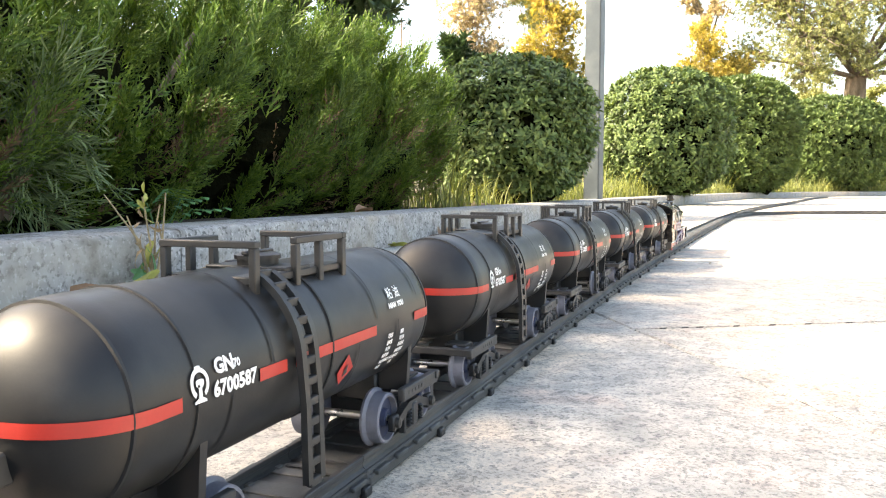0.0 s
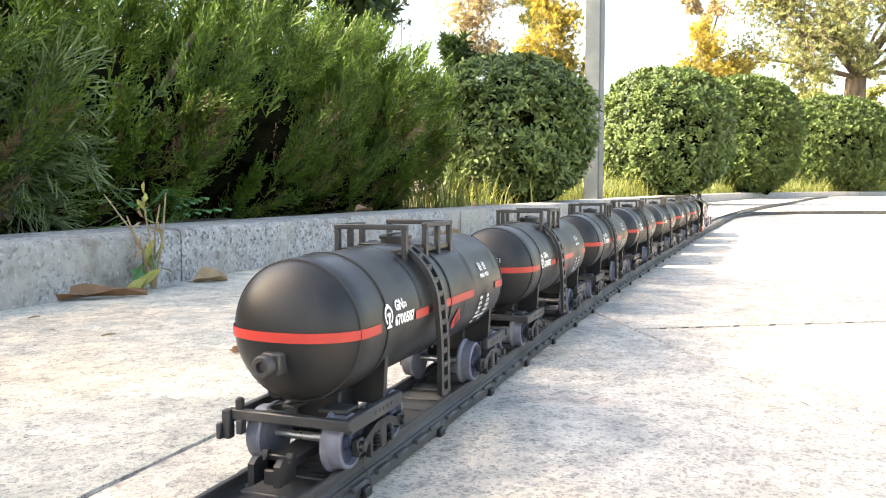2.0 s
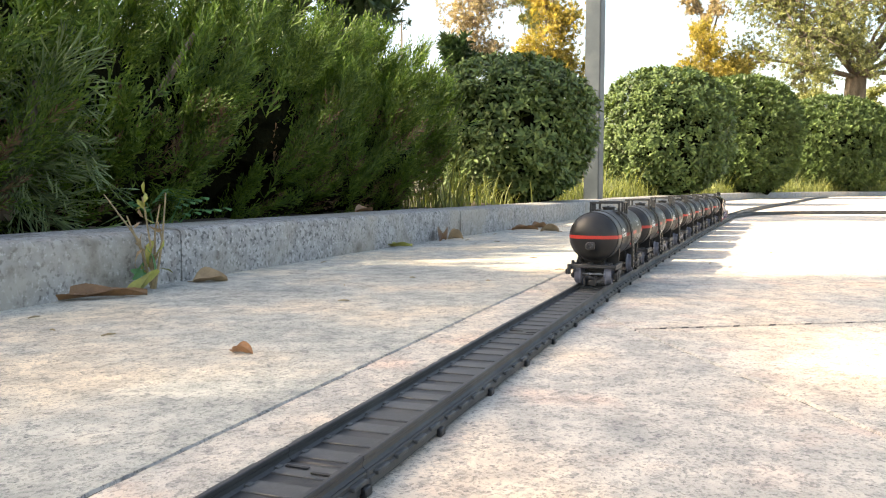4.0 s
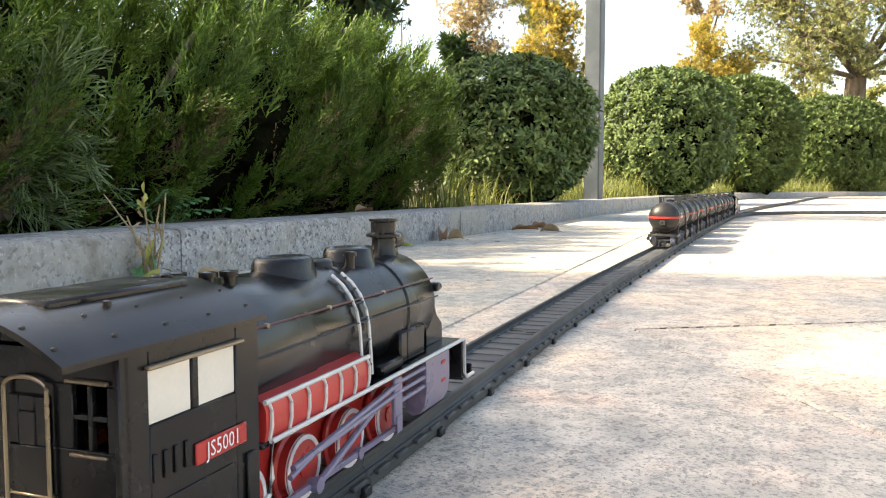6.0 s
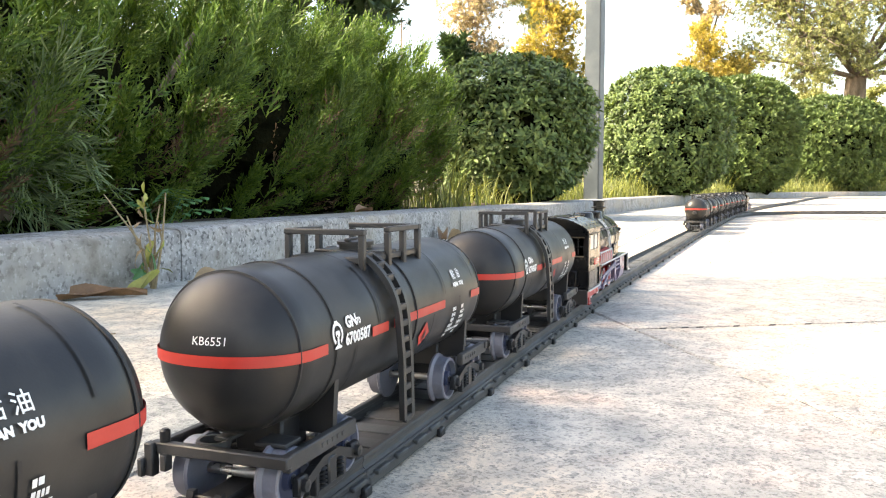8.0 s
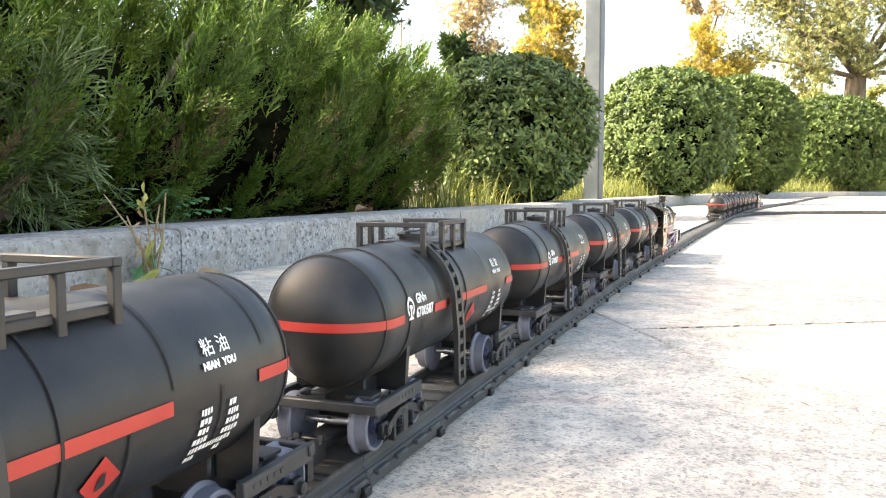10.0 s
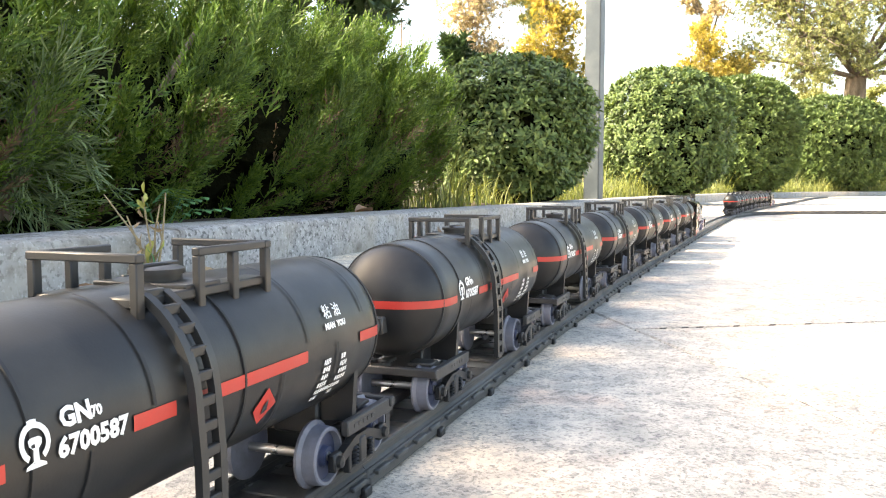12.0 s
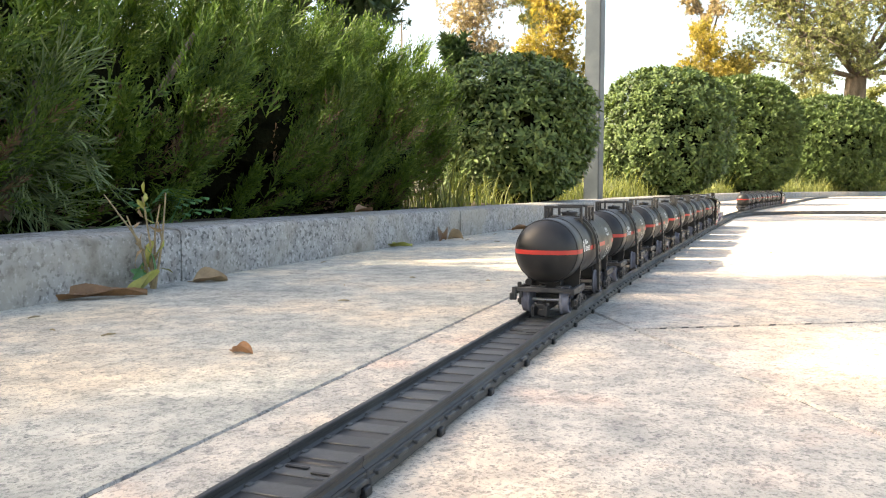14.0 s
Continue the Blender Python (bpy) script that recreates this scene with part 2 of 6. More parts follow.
# ---- mesh helpers ----
class Shape:
    """Collects vertices and faces for one mesh."""

    def __init__(self):
        self.v, self.f = [], []

    def add(self, verts, faces):
        k = len(self.v)
        self.v += [tuple(p) for p in verts]
        self.f += [tuple(i + k for i in q) for q in faces]
        return self

    def box(self, x0, x1, y0, y1, z0, z1, c=0.0004):
        """A box with chamfered edges."""
        c = min(c, abs(x1 - x0) / 3, abs(y1 - y0) / 3, abs(z1 - z0) / 3)
        lo, hi = (x0, y0, z0), (x1, y1, z1)
        vid, vs, fs = {}, [], []
        for a in range(3):
            for sx in (0, 1):
                for sy in (0, 1):
                    for sz in (0, 1):
                        s = (sx, sy, sz)
                        p = [(hi[i] - (c if i != a else 0)) if s[i] else (lo[i] + (c if i != a else 0)) for i in range(3)]
                        vid[a, s] = len(vs)
                        vs.append(p)
        for a in range(3):
            b, d = (a + 1) % 3, (a + 2) % 3
            for side in (0, 1):
                q = []
                for u, w in ((0, 0), (1, 0), (1, 1), (0, 1)):
                    s = [0, 0, 0]
                    s[a], s[b], s[d] = side, u, w
                    q.append(vid[a, tuple(s)])
                fs.append(q if side else q[::-1])
            for u in (0, 1):
                for w in (0, 1):
                    s0, s1 = [0, 0, 0], [0, 0, 0]
                    s0[b], s0[d], s0[a] = u, w, 0
                    s1[b], s1[d], s1[a] = u, w, 1
                    q = [vid[b, tuple(s0)], vid[b, tuple(s1)], vid[d, tuple(s1)], vid[d, tuple(s0)]]
                    fs.append(q if (u == w) else q[::-1])
        for sx in (0, 1):
            for sy in (0, 1):
                for sz in (0, 1):
                    s = (sx, sy, sz)
                    q = [vid[0, s], vid[1, s], vid[2, s]]
                    fs.append(q if (sx + sy + sz) % 2 else q[::-1])
        return self.add(vs, fs)

    def lathe(self, profile, n=32, axis="x", at=(0, 0, 0), a0=0.0, a1=360.0):
        """Turns (along, radius) pairs round an axis through at."""
        full = abs(a1 - a0) >= 359.9
        m = n if full else n + 1
        vs, fs = [], []
        for u, r in profile:
            for i in range(m):
                a = radians(a0 + (a1 - a0) * i / n)
                p = (u, r * math.cos(a), r * math.sin(a))
                p = {"x": p, "y": (p[1], p[0], p[2]), "z": (p[1], p[2], p[0])}[axis]
                vs.append((p[0] + at[0], p[1] + at[1], p[2] + at[2]))
        for j in range(len(profile) - 1):
            for i in range(n):
                k = (i + 1) % m
                fs.append((j * m + i, j * m + k, (j + 1) * m + k, (j + 1) * m + i))
        if full:
            if profile[0][1] > 1e-6:
                fs.append(tuple(range(m))[::-1])
            if profile[-1][1] > 1e-6:
                fs.append(tuple(range((len(profile) - 1) * m, len(profile) * m)))
        return self.add(vs, fs)

    def tube(self, pts, radii, n=6, caps=True):
        """A round bar along points."""
        pts = [Vector(p) for p in pts]
        if not hasattr(radii, "__len__"):
            radii = [radii] * len(pts)
        vs, fs = [], []
        for i, p in enumerate(pts):
            d = (pts[min(i + 1, len(pts) - 1)] - pts[max(i - 1, 0)]).normalized()
            e = d.cross(Vector((0.0, 0.0, 1.0)) if abs(d.z) < 0.95 else Vector((1.0, 0.0, 0.0))).normalized()
            g = d.cross(e)
            for k in range(n):
                a = 2 * math.pi * k / n
                vs.append(p + (e * math.cos(a) + g * math.sin(a)) * radii[i])
        for i in range(len(pts) - 1):
            for k in range(n):
                m = (k + 1) % n
                fs.append((i * n + k, i * n + m, (i + 1) * n + m, (i + 1) * n + k))
        if caps:
            fs += [tuple(range(n))[::-1], tuple(range((len(pts) - 1) * n, len(pts) * n))]
        return self.add(vs, fs)

    def prism(self, outline, a, b, axis="y"):
        """An outline in two axes, drawn out from a to b along the third."""
        n = len(outline)
        vs = []
        for w in (a, b):
            for u, v in outline:
                vs.append({"y": (u, w, v), "z": (u, v, w), "x": (w, u, v)}[axis])
        fs = [tuple(range(n)), tuple(range(n, 2 * n))[::-1]]
        fs += [((i + 1) % n, i, n + i, n + (i + 1) % n) for i in range(n)]
        return self.add(vs, fs)

    def mesh(self, name, mat, smooth=True, angle=38):
        me = bpy.data.meshes.new(name)
        me.from_pydata(self.v, [], self.f)
        me.validate()
        bm = bmesh.new()
        bm.from_mesh(me)
        if len(bm.faces) < 20000:
            bmesh.ops.recalc_face_normals(bm, faces=bm.faces)
        bm.to_mesh(me)
        bm.free()
        if smooth:
            me.shade_smooth()
            me.set_sharp_from_angle(angle=radians(angle))
        me.materials.append(mat)
        return me


def part(name, shape, mat, parent, label="", m=None, smooth=True):
    """One mesh object under a thing or a part."""
    me = shape if isinstance(shape, bpy.types.Mesh) else shape.mesh(name, mat, smooth)
    ob = new(name, me)
    ob.parent = parent
    if m is not None:
        ob.matrix_basis = m
    return tagged(ob, label)


def thing(name, label, category, group="", kind="", m=None):
    ob = new(name)
    ob.empty_display_size = 0.05
    if m is not None:
        ob.matrix_basis = m
    return tagged(ob, label, category, group, kind)


# ---- the plan: the railway's line, the kerb's line ----
HEAD = radians(20.3)
ALONG, ACROSS = Vector((math.sin(HEAD), math.cos(HEAD), 0)), Vector((math.cos(HEAD), -math.sin(HEAD), 0))
CENTRE = -0.1378


def plan(s, lat, z=0.0):
    """A place by its way along the railway and its offset to the right of the eye's own line."""
    return ALONG * s + ACROSS * lat + Vector((0, 0, z))


LINE_S = (-4.0, 0.55, 0.85, 1.10, 1.50, 1.84, 2.80, 3.10, 3.60, 4.05, 5.00, 5.58, 7.0, 8.8, 10.7)
LINE_L = (CENTRE, CENTRE, -0.1355, -0.1285, -0.1150, -0.105, -0.060, -0.040, -0.004, 0.036, 0.16, 0.25, 0.43, 0.66, 1.0)


def lat_of(s):
    w = 0.12
    return float(np.mean(np.interp([s - w, s - w / 2, s, s + w / 2, s + w], LINE_S, LINE_L)))


def on_line(s, z=0.0):
    """The pose of a thing that stands on the railway at s: its x points along the rails."""
    d = 0.05
    a, b = plan(s - d, lat_of(s - d)), plan(s + d, lat_of(s + d))
    yaw = math.atan2(b.y - a.y, b.x - a.x)
    p = plan(s, lat_of(s), z)
    return pose(p.x, p.y, p.z, 0, 0, math.degrees(yaw))


KERB_PTS = [plan(-4.5, -0.60), plan(-1.0, -0.598), plan(0.53, -0.596), plan(1.0, -0.59), plan(1.4, -0.592), plan(1.62, -0.583), plan(2.11, -0.545),
            plan(3.48, -0.52), plan(4.7, -0.41), plan(6.3, -0.268), plan(8.5, 0.065), plan(10.6, 0.9), plan(12.6, 2.2), plan(14.0, 4.2), plan(14.8, 8.0), plan(15.0, 14.0)]


def smooth_path(pts, step):
    """Evenly spaced points along a rounded line."""
    out = []
    for i in range(len(pts) - 1):
        p1, p2 = pts[i], pts[i + 1]
        k = max(2, int((p2 - p1).length / 0.02))
        for j in range(k):
            u = j / k
            out.append(p1.lerp(p2, u))
    out.append(pts[-1])
    for _ in range(3):
        out = [out[0]] + [(out[max(i - 12, 0)] + out[i] * 2 + out[min(i + 12, len(out) - 1)]) / 4 for i in range(1, len(out) - 1)] + [out[-1]]
    res, acc = [out[0]], 0.0
    for a, b in zip(out, out[1:]):
        acc += (b - a).length
        if acc >= step:
            res.append(b)
            acc = 0.0
    return res


KERB = smooth_path(KERB_PTS, 0.05)


def left_of(i, d):
    """A point of the kerb line moved d metres to its left (into the bed)."""
    a, b = KERB[max(i - 1, 0)], KERB[min(i + 1, len(KERB) - 1)]
    t = (b - a).normalized()
    return KERB[i] + Vector((-t.y, t.x, 0)) * d


# ---- the ground ----
def clip_poly(poly, p, n):
    """The side of a polygon towards which n points from p."""
    out = []
    for a, b in zip(poly, poly[1:] + poly[:1]):
        da, db = (a - p).dot(n), (b - p).dot(n)
        if da >= 0:
            out.append(a)
        if da * db < 0:
            out.append(a.lerp(b, da / (da - db)))
    return out


def slab(parent, poly, mat):
    """A cast slab with eased arrises."""
    if len(poly) < 3:
        return
    # chipped, uneven edges where they run past the eye
    out = []
    for a, b in zip(poly, poly[1:] + poly[:1]):
        out.append(a)
        d = b - a
        ln = d.length
        t, side = d / ln, Vector((-d.y, d.x, 0)) / ln
        near = max(0.0, min(ln, (Vector((0, 0.6, 0)) - a).dot(t)))
        if (a + t * near - Vector((0, 0.6, 0))).length < 2.0:
            u = max(0.02, near - 2.2)
            while u < min(ln - 0.02, near + 2.2):
                q = a + t * u
                out.append(q + side * (0.0011 * abs(noise.noise(q * 55)) + 0.0014 * max(0.0, noise.noise(q * 160))))
                u += 0.006
    poly = out
    c = sum(poly, Vector()) / len(poly)
    s = Shape()
    n = len(poly)
    ease = [p + (c - p).normalized() * 0.0014 for p in poly]
    vs = [(p.x, p.y, -0.012) for p in poly] + [(p.x, p.y, -0.0012) for p in poly] + [(p.x, p.y, 0.0) for p in ease]
    fs = [tuple(range(2 * n, 3 * n))]
    for k in (0, n):
        fs += [(k + i, k + (i + 1) % n, k + n + (i + 1) % n, k + n + i) for i in range(n)]
    s.add(vs, fs)
    ob = part("slab", s, mat, parent, smooth=False)
    ob.data.materials.append(M_JOINT)
    for p in ob.data.polygons:
        p.material_index = 0 if p.normal.z > 0.3 else 1


def build_ground():
    g = Shape()
    R = 400.0
    g.add([(-R, -R, -0.010), (R, -R, -0.010), (R, R, -0.010), (-R, R, -0.010)], [(0, 1, 2, 3)])
    tagged(new("ground", g.mesh("ground", M_JOINT, False)), "earth under and beyond the paved yard", "ground", kind="structure")
    pav = thing("pavement", "pale cast concrete paving with grit and joints", "pavement", kind="structure")
    V = Vector
    plot = [V((-6, -12, 0)), V((60, -12, 0)), V((60, 60, 0)), V((-6, 60, 0))]
    w = 0.0008
    pj, nj = plan(0.3, -0.2085), -ACROSS
    left, right = clip_poly(plot, pj + nj * w, nj), clip_poly(plot, pj - nj * 0.0003, -nj)
    # a long diagonal joint, the cross joint that ends on it and a far joint
    k0, k1 = V((0.129, 0.674, 0)), V((0.187, 0.339, 0))
    kd = (k1 - k0).normalized()
    kn = V((-kd.y, kd.x, 0))
    east = clip_poly(right, k0 + kn * 0.0010, kn)
    slab(pav, clip_poly(right, k0 - kn * 0.0006, -kn), M_PAVE)
    dj = V((0.199, 0.034, 0)).normalized()
    n2 = V((-dj.y, dj.x, 0))
    p2 = V((0.149, 0.602, 0))
    far, near = clip_poly(east, p2 + n2 * 0.0017, n2), clip_poly(east, p2 - n2 * 0.0017, -n2)
    p3 = V((0, 1.415, 0))
    slab(pav, clip_poly(far, p3 + V((0, 0.002, 0)), V((0, 1, 0))), M_PAVE)
    slab(pav, clip_poly(far, p3 - V((0, 0.002, 0)), V((0, -1, 0))), M_PAVE)
    slab(pav, near, M_PAVE)
    p4, n4 = plan(2.02, 0), ALONG
    slab(pav, clip_poly(left, p4 + n4 * w, n4), M_PAVE_GREY)
    slab(pav, clip_poly(left, p4 - n4 * w, -n4), M_PAVE_GREY)


def build_kerb():
    kerb = thing("kerb", "grey speckled granite kerb stones edging the planted bed", "kerb", kind="structure")
    H, W, C = 0.0585, 0.095, 0.006
    prof = [(0.0, -0.008), (0.0, H - C), (0.0018, H - C * 0.35), (C, H), (W - 0.003, H + 0.001), (W, H - 0.003), (W, -0.008)]
    # stone ends: one joint lies 1.62 m along, the stones are 0.92 m long
    acc, cuts = 0.0, [0]
    i0 = min(range(len(KERB)), key=lambda i: (KERB[i] - plan(1.635, -0.583)).length)
    step = 0.92
    dist = [0.0]
    for a, b in zip(KERB, KERB[1:]):
        dist.append(dist[-1] + (b - a).length)
    marks = [dist[i0] + step * k for k in range(-8, 22)]
    cuts = sorted({min(range(len(KERB)), key=lambda i: abs(dist[i] - mk)) for mk in marks} | {0, len(KERB) - 1})
    for a, b in zip(cuts, cuts[1:]):
        if b - a < 2:
            continue
        s = Shape()
        idx = list(range(a, b + 1))
        vs, fs = [], []
        n = len(prof)
        lift = random.uniform(-0.0012, 0.0012)
        for q, i in enumerate(idx):
            t = (KERB[min(i + 1, len(KERB) - 1)] - KERB[max(i - 1, 0)]).normalized()
            shift = t * (0.0016 if q == 0 else -0.0016 if q == len(idx) - 1 else 0)
            for d, z in prof:
                p = left_of(i, d + lift) + shift
                vs.append((p.x, p.y, z + lift))
        for q in range(len(idx) - 1):
            for k in range(n - 1):
                fs.append((q * n + k, q * n + k + 1, (q + 1) * n + k + 1, (q + 1) * n + k))
        fs += [tuple(range(n)), tuple(range((len(idx) - 1) * n, len(idx) * n))[::-1]]
        s.add(vs, fs)
        part("kerb_stone", s, M_GRANITE, kerb)
    # earth of the bed
    s = Shape()
    cols = [0.09, 0.16, 0.3, 0.5, 0.8, 1.3, 2.2, 4.0, 9.0, 30.0]
    idx = list(range(0, len(KERB), 2))
    vs, fs = [], []
    for i in idx:
        for j, d in enumerate(cols):
            p = left_of(i, d)
            vs.append((p.x, p.y, 0.046 + (0 if j == 0 else 0.02 * noise.noise(p * 5) + 0.012 * noise.noise(p * 17)) + 0.01 * min(d, 3)))
    m = len(cols)
    for q in range(len(idx) - 1):
        for k in range(m - 1):
            fs.append((q * m + k, q * m + k + 1, (q + 1) * m + k + 1, (q + 1) * m + k))
    s.add(vs, fs)
    tagged(new("planting_bed", s.mesh("planting_bed", M_SOIL)), "dark bare earth of the raised planting bed", "soil", kind="structure")


# ---- the toy railway ----
SECTION = 0.2900
RAIL_TOP = 0.0120
TREAD = 0.0092               # a wagon wheel's radius on the rail


def build_track():
    sec = thing("track_section", "dark grey plastic toy railway track lying on the paving", "toy track", "sections of the toy railway")
    L = SECTION
    base = Shape().box(0.0004, L - 0.0004, -0.0176, 0.0176, 0.0008, 0.0070, 0.0006).box(0.0004, L - 0.0004, -0.0186, 0.0256, 0.0008, 0.0050, 0.0006)
    part("base", base, M_TRACK, sec)
    for y in (-0.0148, 0.0148):
        rail = Shape()
        rail.prism([(y - 0.0020, 0.0072), (y - 0.0008, 0.0082), (y - 0.0007, 0.0098), (y - 0.0011, 0.0103), (y - 0.0011, 0.0117), (y - 0.0008, 0.0120),
                    (y + 0.0008, 0.0120), (y + 0.0011, 0.0117), (y + 0.0011, 0.0103), (y + 0.0007, 0.0098), (y + 0.0008, 0.0082), (y + 0.0020, 0.0072)],
                   0.0002, L - 0.0002, "x")
        part("rail", rail, M_TRACK, sec)
    n = 16
    r = np.random.default_rng(17)
    inner = Shape().box(-0.0052, 0.0052, -0.0128, 0.0128, 0.0066, 0.0076, 0.0003)
    for o in (-1, 1):
        inner.box(-0.0016, 0.0016, *sorted((o * 0.0116, o * 0.0134)), 0.0074, 0.0082, 0.0002)
    inner = inner.mesh("sleeper", M_SLEEPER)
    outer = [Shape().box(-0.0051, 0.0051, *sorted((0.0262 if o > 0 else -0.0194, o * 0.0160)), 0.0042, 0.0061, 0.0004).mesh("sleeper_end", M_SLEEPER) for o in (-1, 1)]
    for k in range(n):
        x = L * (k + 0.5) / n
        part("sleeper", inner, None, sec, m=pose(x, 0, 0))
        for end in outer:
            part("sleeper_end", end, None, sec, m=pose(x + r.uniform(-0.0004, 0.0004), r.uniform(-0.0004, 0.0004), 0))
    clip = [Shape().box(-0.0026, 0.0026, *sorted((0.0274 if o > 0 else -0.0206, 0.0250 if o > 0 else -0.0182)), 0.0, 0.0036, 0.0005).mesh("edge_clip", M_DARK) for o in (-1, 1)]
    for k in range(4):
        for piece in clip:
            part("edge_clip", piece, None, sec, m=pose(L * (k + 0.93) / 4, 0, 0))
    slots = Shape()
    for y in (-0.006, 0.006):
        slots.box(L - 0.010 + y * 0.3, L - 0.0085 + y * 0.3, y - 0.0045, y + 0.0045, 0.0078, 0.0083, 0.0001)
    part("joint_tongue", slots, M_SEAM, sec)
    s, first = -3.52, True
    while s < 9.6:
        p, q = plan(s, lat_of(s)), plan(s + SECTION, lat_of(s + SECTION))
        m = pose(p.x, p.y, 0.0, 0, 0, math.degrees(math.atan2(q.y - p.y, q.x - p.x)))
        if first:
            sec.matrix_basis, first = m, False
        else:
            copy_thing(sec, m)
        s += SECTION
    # the branch that leaves to the east over a bend
    p0 = plan(3.02, lat_of(3.02))
    q0 = plan(3.12, lat_of(3.12))
    yaw = math.atan2(q0.y - p0.y, q0.x - p0.x) - radians(7)
    p = p0.copy()
    for k in range(22):
        copy_thing(sec, pose(p.x, p.y, 0.0006, 0, 0, math.degrees(yaw)))
        p = p + Vector((math.cos(yaw), math.sin(yaw), 0)) * SECTION
        yaw = max(0.0, yaw - radians(26))
    return sec


# ---- tank wagon ----
ZC, RT = 0.0579, 0.0243      # the tank's axis and radius
HALF, DOME = 0.0740, 0.0200  # half of its straight length, depth of an end


def tank_radius(x):
    """The tank's radius at x: straight in the middle, then a round end with full shoulders."""
    u = (abs(x) - HALF) / DOME
    return RT if u <= 0 else RT * max(0.0, 1 - min(1.0, u) ** 2.15) ** (1 / 2.15)


def end_xs():
    return [HALF + DOME * math.sin(radians(90 * k / 14)) ** (2 / 2.15) for k in range(15)]


def tank_profile():
    pts = [(x, tank_radius(x)) for x in end_xs()]
    pts[-1] = (HALF + DOME, 0.0)
    return [(-x, r) for x, r in reversed(pts)] + pts


def patch(x0, x1, a0, a1, side, lift=0.00035, nx=2, na=4):
    """A thin painted patch on the tank's straight flank; angles rise from the horizontal; side -1 is the right flank."""
    s = Shape()
    vs, fs = [], []
    for i in range(nx + 1):
        for j in range(na + 1):
            a = radians(a0 + (a1 - a0) * j / na)
            r = tank_radius(x0 + (x1 - x0) * i / nx) + lift
            vs.append((x0 + (x1 - x0) * i / nx, side * r * math.cos(a), ZC + r * math.sin(a)))
    for i in range(nx):
        for j in range(na):
            fs.append((i * (na + 1) + j, (i + 1) * (na + 1) + j, (i + 1) * (na + 1) + j + 1, i * (na + 1) + j + 1))
    return s.add(vs, fs)


def end_band(sign, reach):
    """The red band round a tank end, running back along both flanks to reach."""
    s = Shape()
    xs = [(sign * (x + 0.0004), tank_radius(x) + 0.0004) for x in reversed(end_xs())]
    xs[0] = (sign * (HALF + DOME + 0.0005), 0.0)
    row = [(x, -y) for x, y in reversed(xs)] + xs[1:]
    row = [(sign * reach, -RT - 0.0004)] + row + [(sign * reach, RT + 0.0004)]
    vs, fs = [], []
    for x, y in row:
        for z in (ZC - 0.0015, ZC + 0.0001, ZC + 0.0017):
            h = z - ZC
            k = math.sqrt(max(0.0, 1 - (h / RT) ** 2))
            xx = x if abs(x) <= HALF else sign * (HALF + (abs(x) - HALF) * k)
            yy = y * k + (0 if k == 0 else 0)
            vs.append((xx, yy, z))
    for i in range(len(row) - 1):
        for j in (0, 1):
            fs.append((i * 3 + j, i * 3 + j + 1, (i + 1) * 3 + j + 1, (i + 1) * 3 + j))
    return s.add(vs, fs)


def lettering(text, size, x, ang, side=-1, bold=0.045):
    """Built-in letters laid round the tank's flank, centred at x and at an angle above the horizontal."""
    cu = bpy.data.curves.new("letters", "FONT")
    cu.body, cu.size, cu.align_x, cu.align_y, cu.resolution_u = text, size, "CENTER", "CENTER", 2
    cu.offset = size * bold
    ob = bpy.data.objects.new("letters", cu)
    scene.collection.objects.link(ob)
    bpy.context.view_layer.update()
    me = bpy.data.meshes.new_from_object(ob.evaluated_get(bpy.context.evaluated_depsgraph_get()))
    bpy.data.objects.remove(ob)
    s = Shape()
    vs = []
    r = RT + 0.0005
    for v in me.vertices:
        a = radians(ang) + v.co.y / r
        u = v.co.x
        vs.append((x + (u if side < 0 else -u), side * r * math.cos(a), ZC + r * math.sin(a)))
    s.add(vs, [tuple(p.vertices) for p in me.polygons])
    return s


def end_lettering(text):
    """Small built-in letters on the rear end, above the stripe."""
    cu = bpy.data.curves.new("letters", "FONT")
    cu.body, cu.size, cu.align_x, cu.align_y, cu.resolution_u = text, 0.0033, "CENTER", "CENTER", 2
    ob = bpy.data.objects.new("letters", cu)
    scene.collection.objects.link(ob)
    bpy.context.view_layer.update()
    me = bpy.data.meshes.new_from_object(ob.evaluated_get(bpy.context.evaluated_depsgraph_get()))
    bpy.data.objects.remove(ob)
    vs = []
    for v in me.vertices:
        y, z = -0.0030 - v.co.x * 1.02, 0.0056 + v.co.y
        r = min(0.999, math.hypot(y, z) / RT)
        vs.append((-HALF - DOME * (1 - r ** 2.15) ** (1 / 2.15) - 0.0006, y, ZC + z))
    return Shape().add(vs, [tuple(p.vertices) for p in me.polygons])


def wheel_shape(y, out):
    """A flanged wheel; out is the outward sign."""
    s = Shape()
    prof = [(y - out * 0.0042, 0.0040), (y - out * 0.0040, 0.0106), (y - out * 0.0030, 0.0108), (y - out * 0.0020, 0.0096), (y + out * 0.0022, 0.0092), (y + out * 0.0026, 0.0088), (y + out * 0.0026, 0.0079), (y - out * 0.0004, 0.0076)]
    return s.lathe(prof, 28, "y")


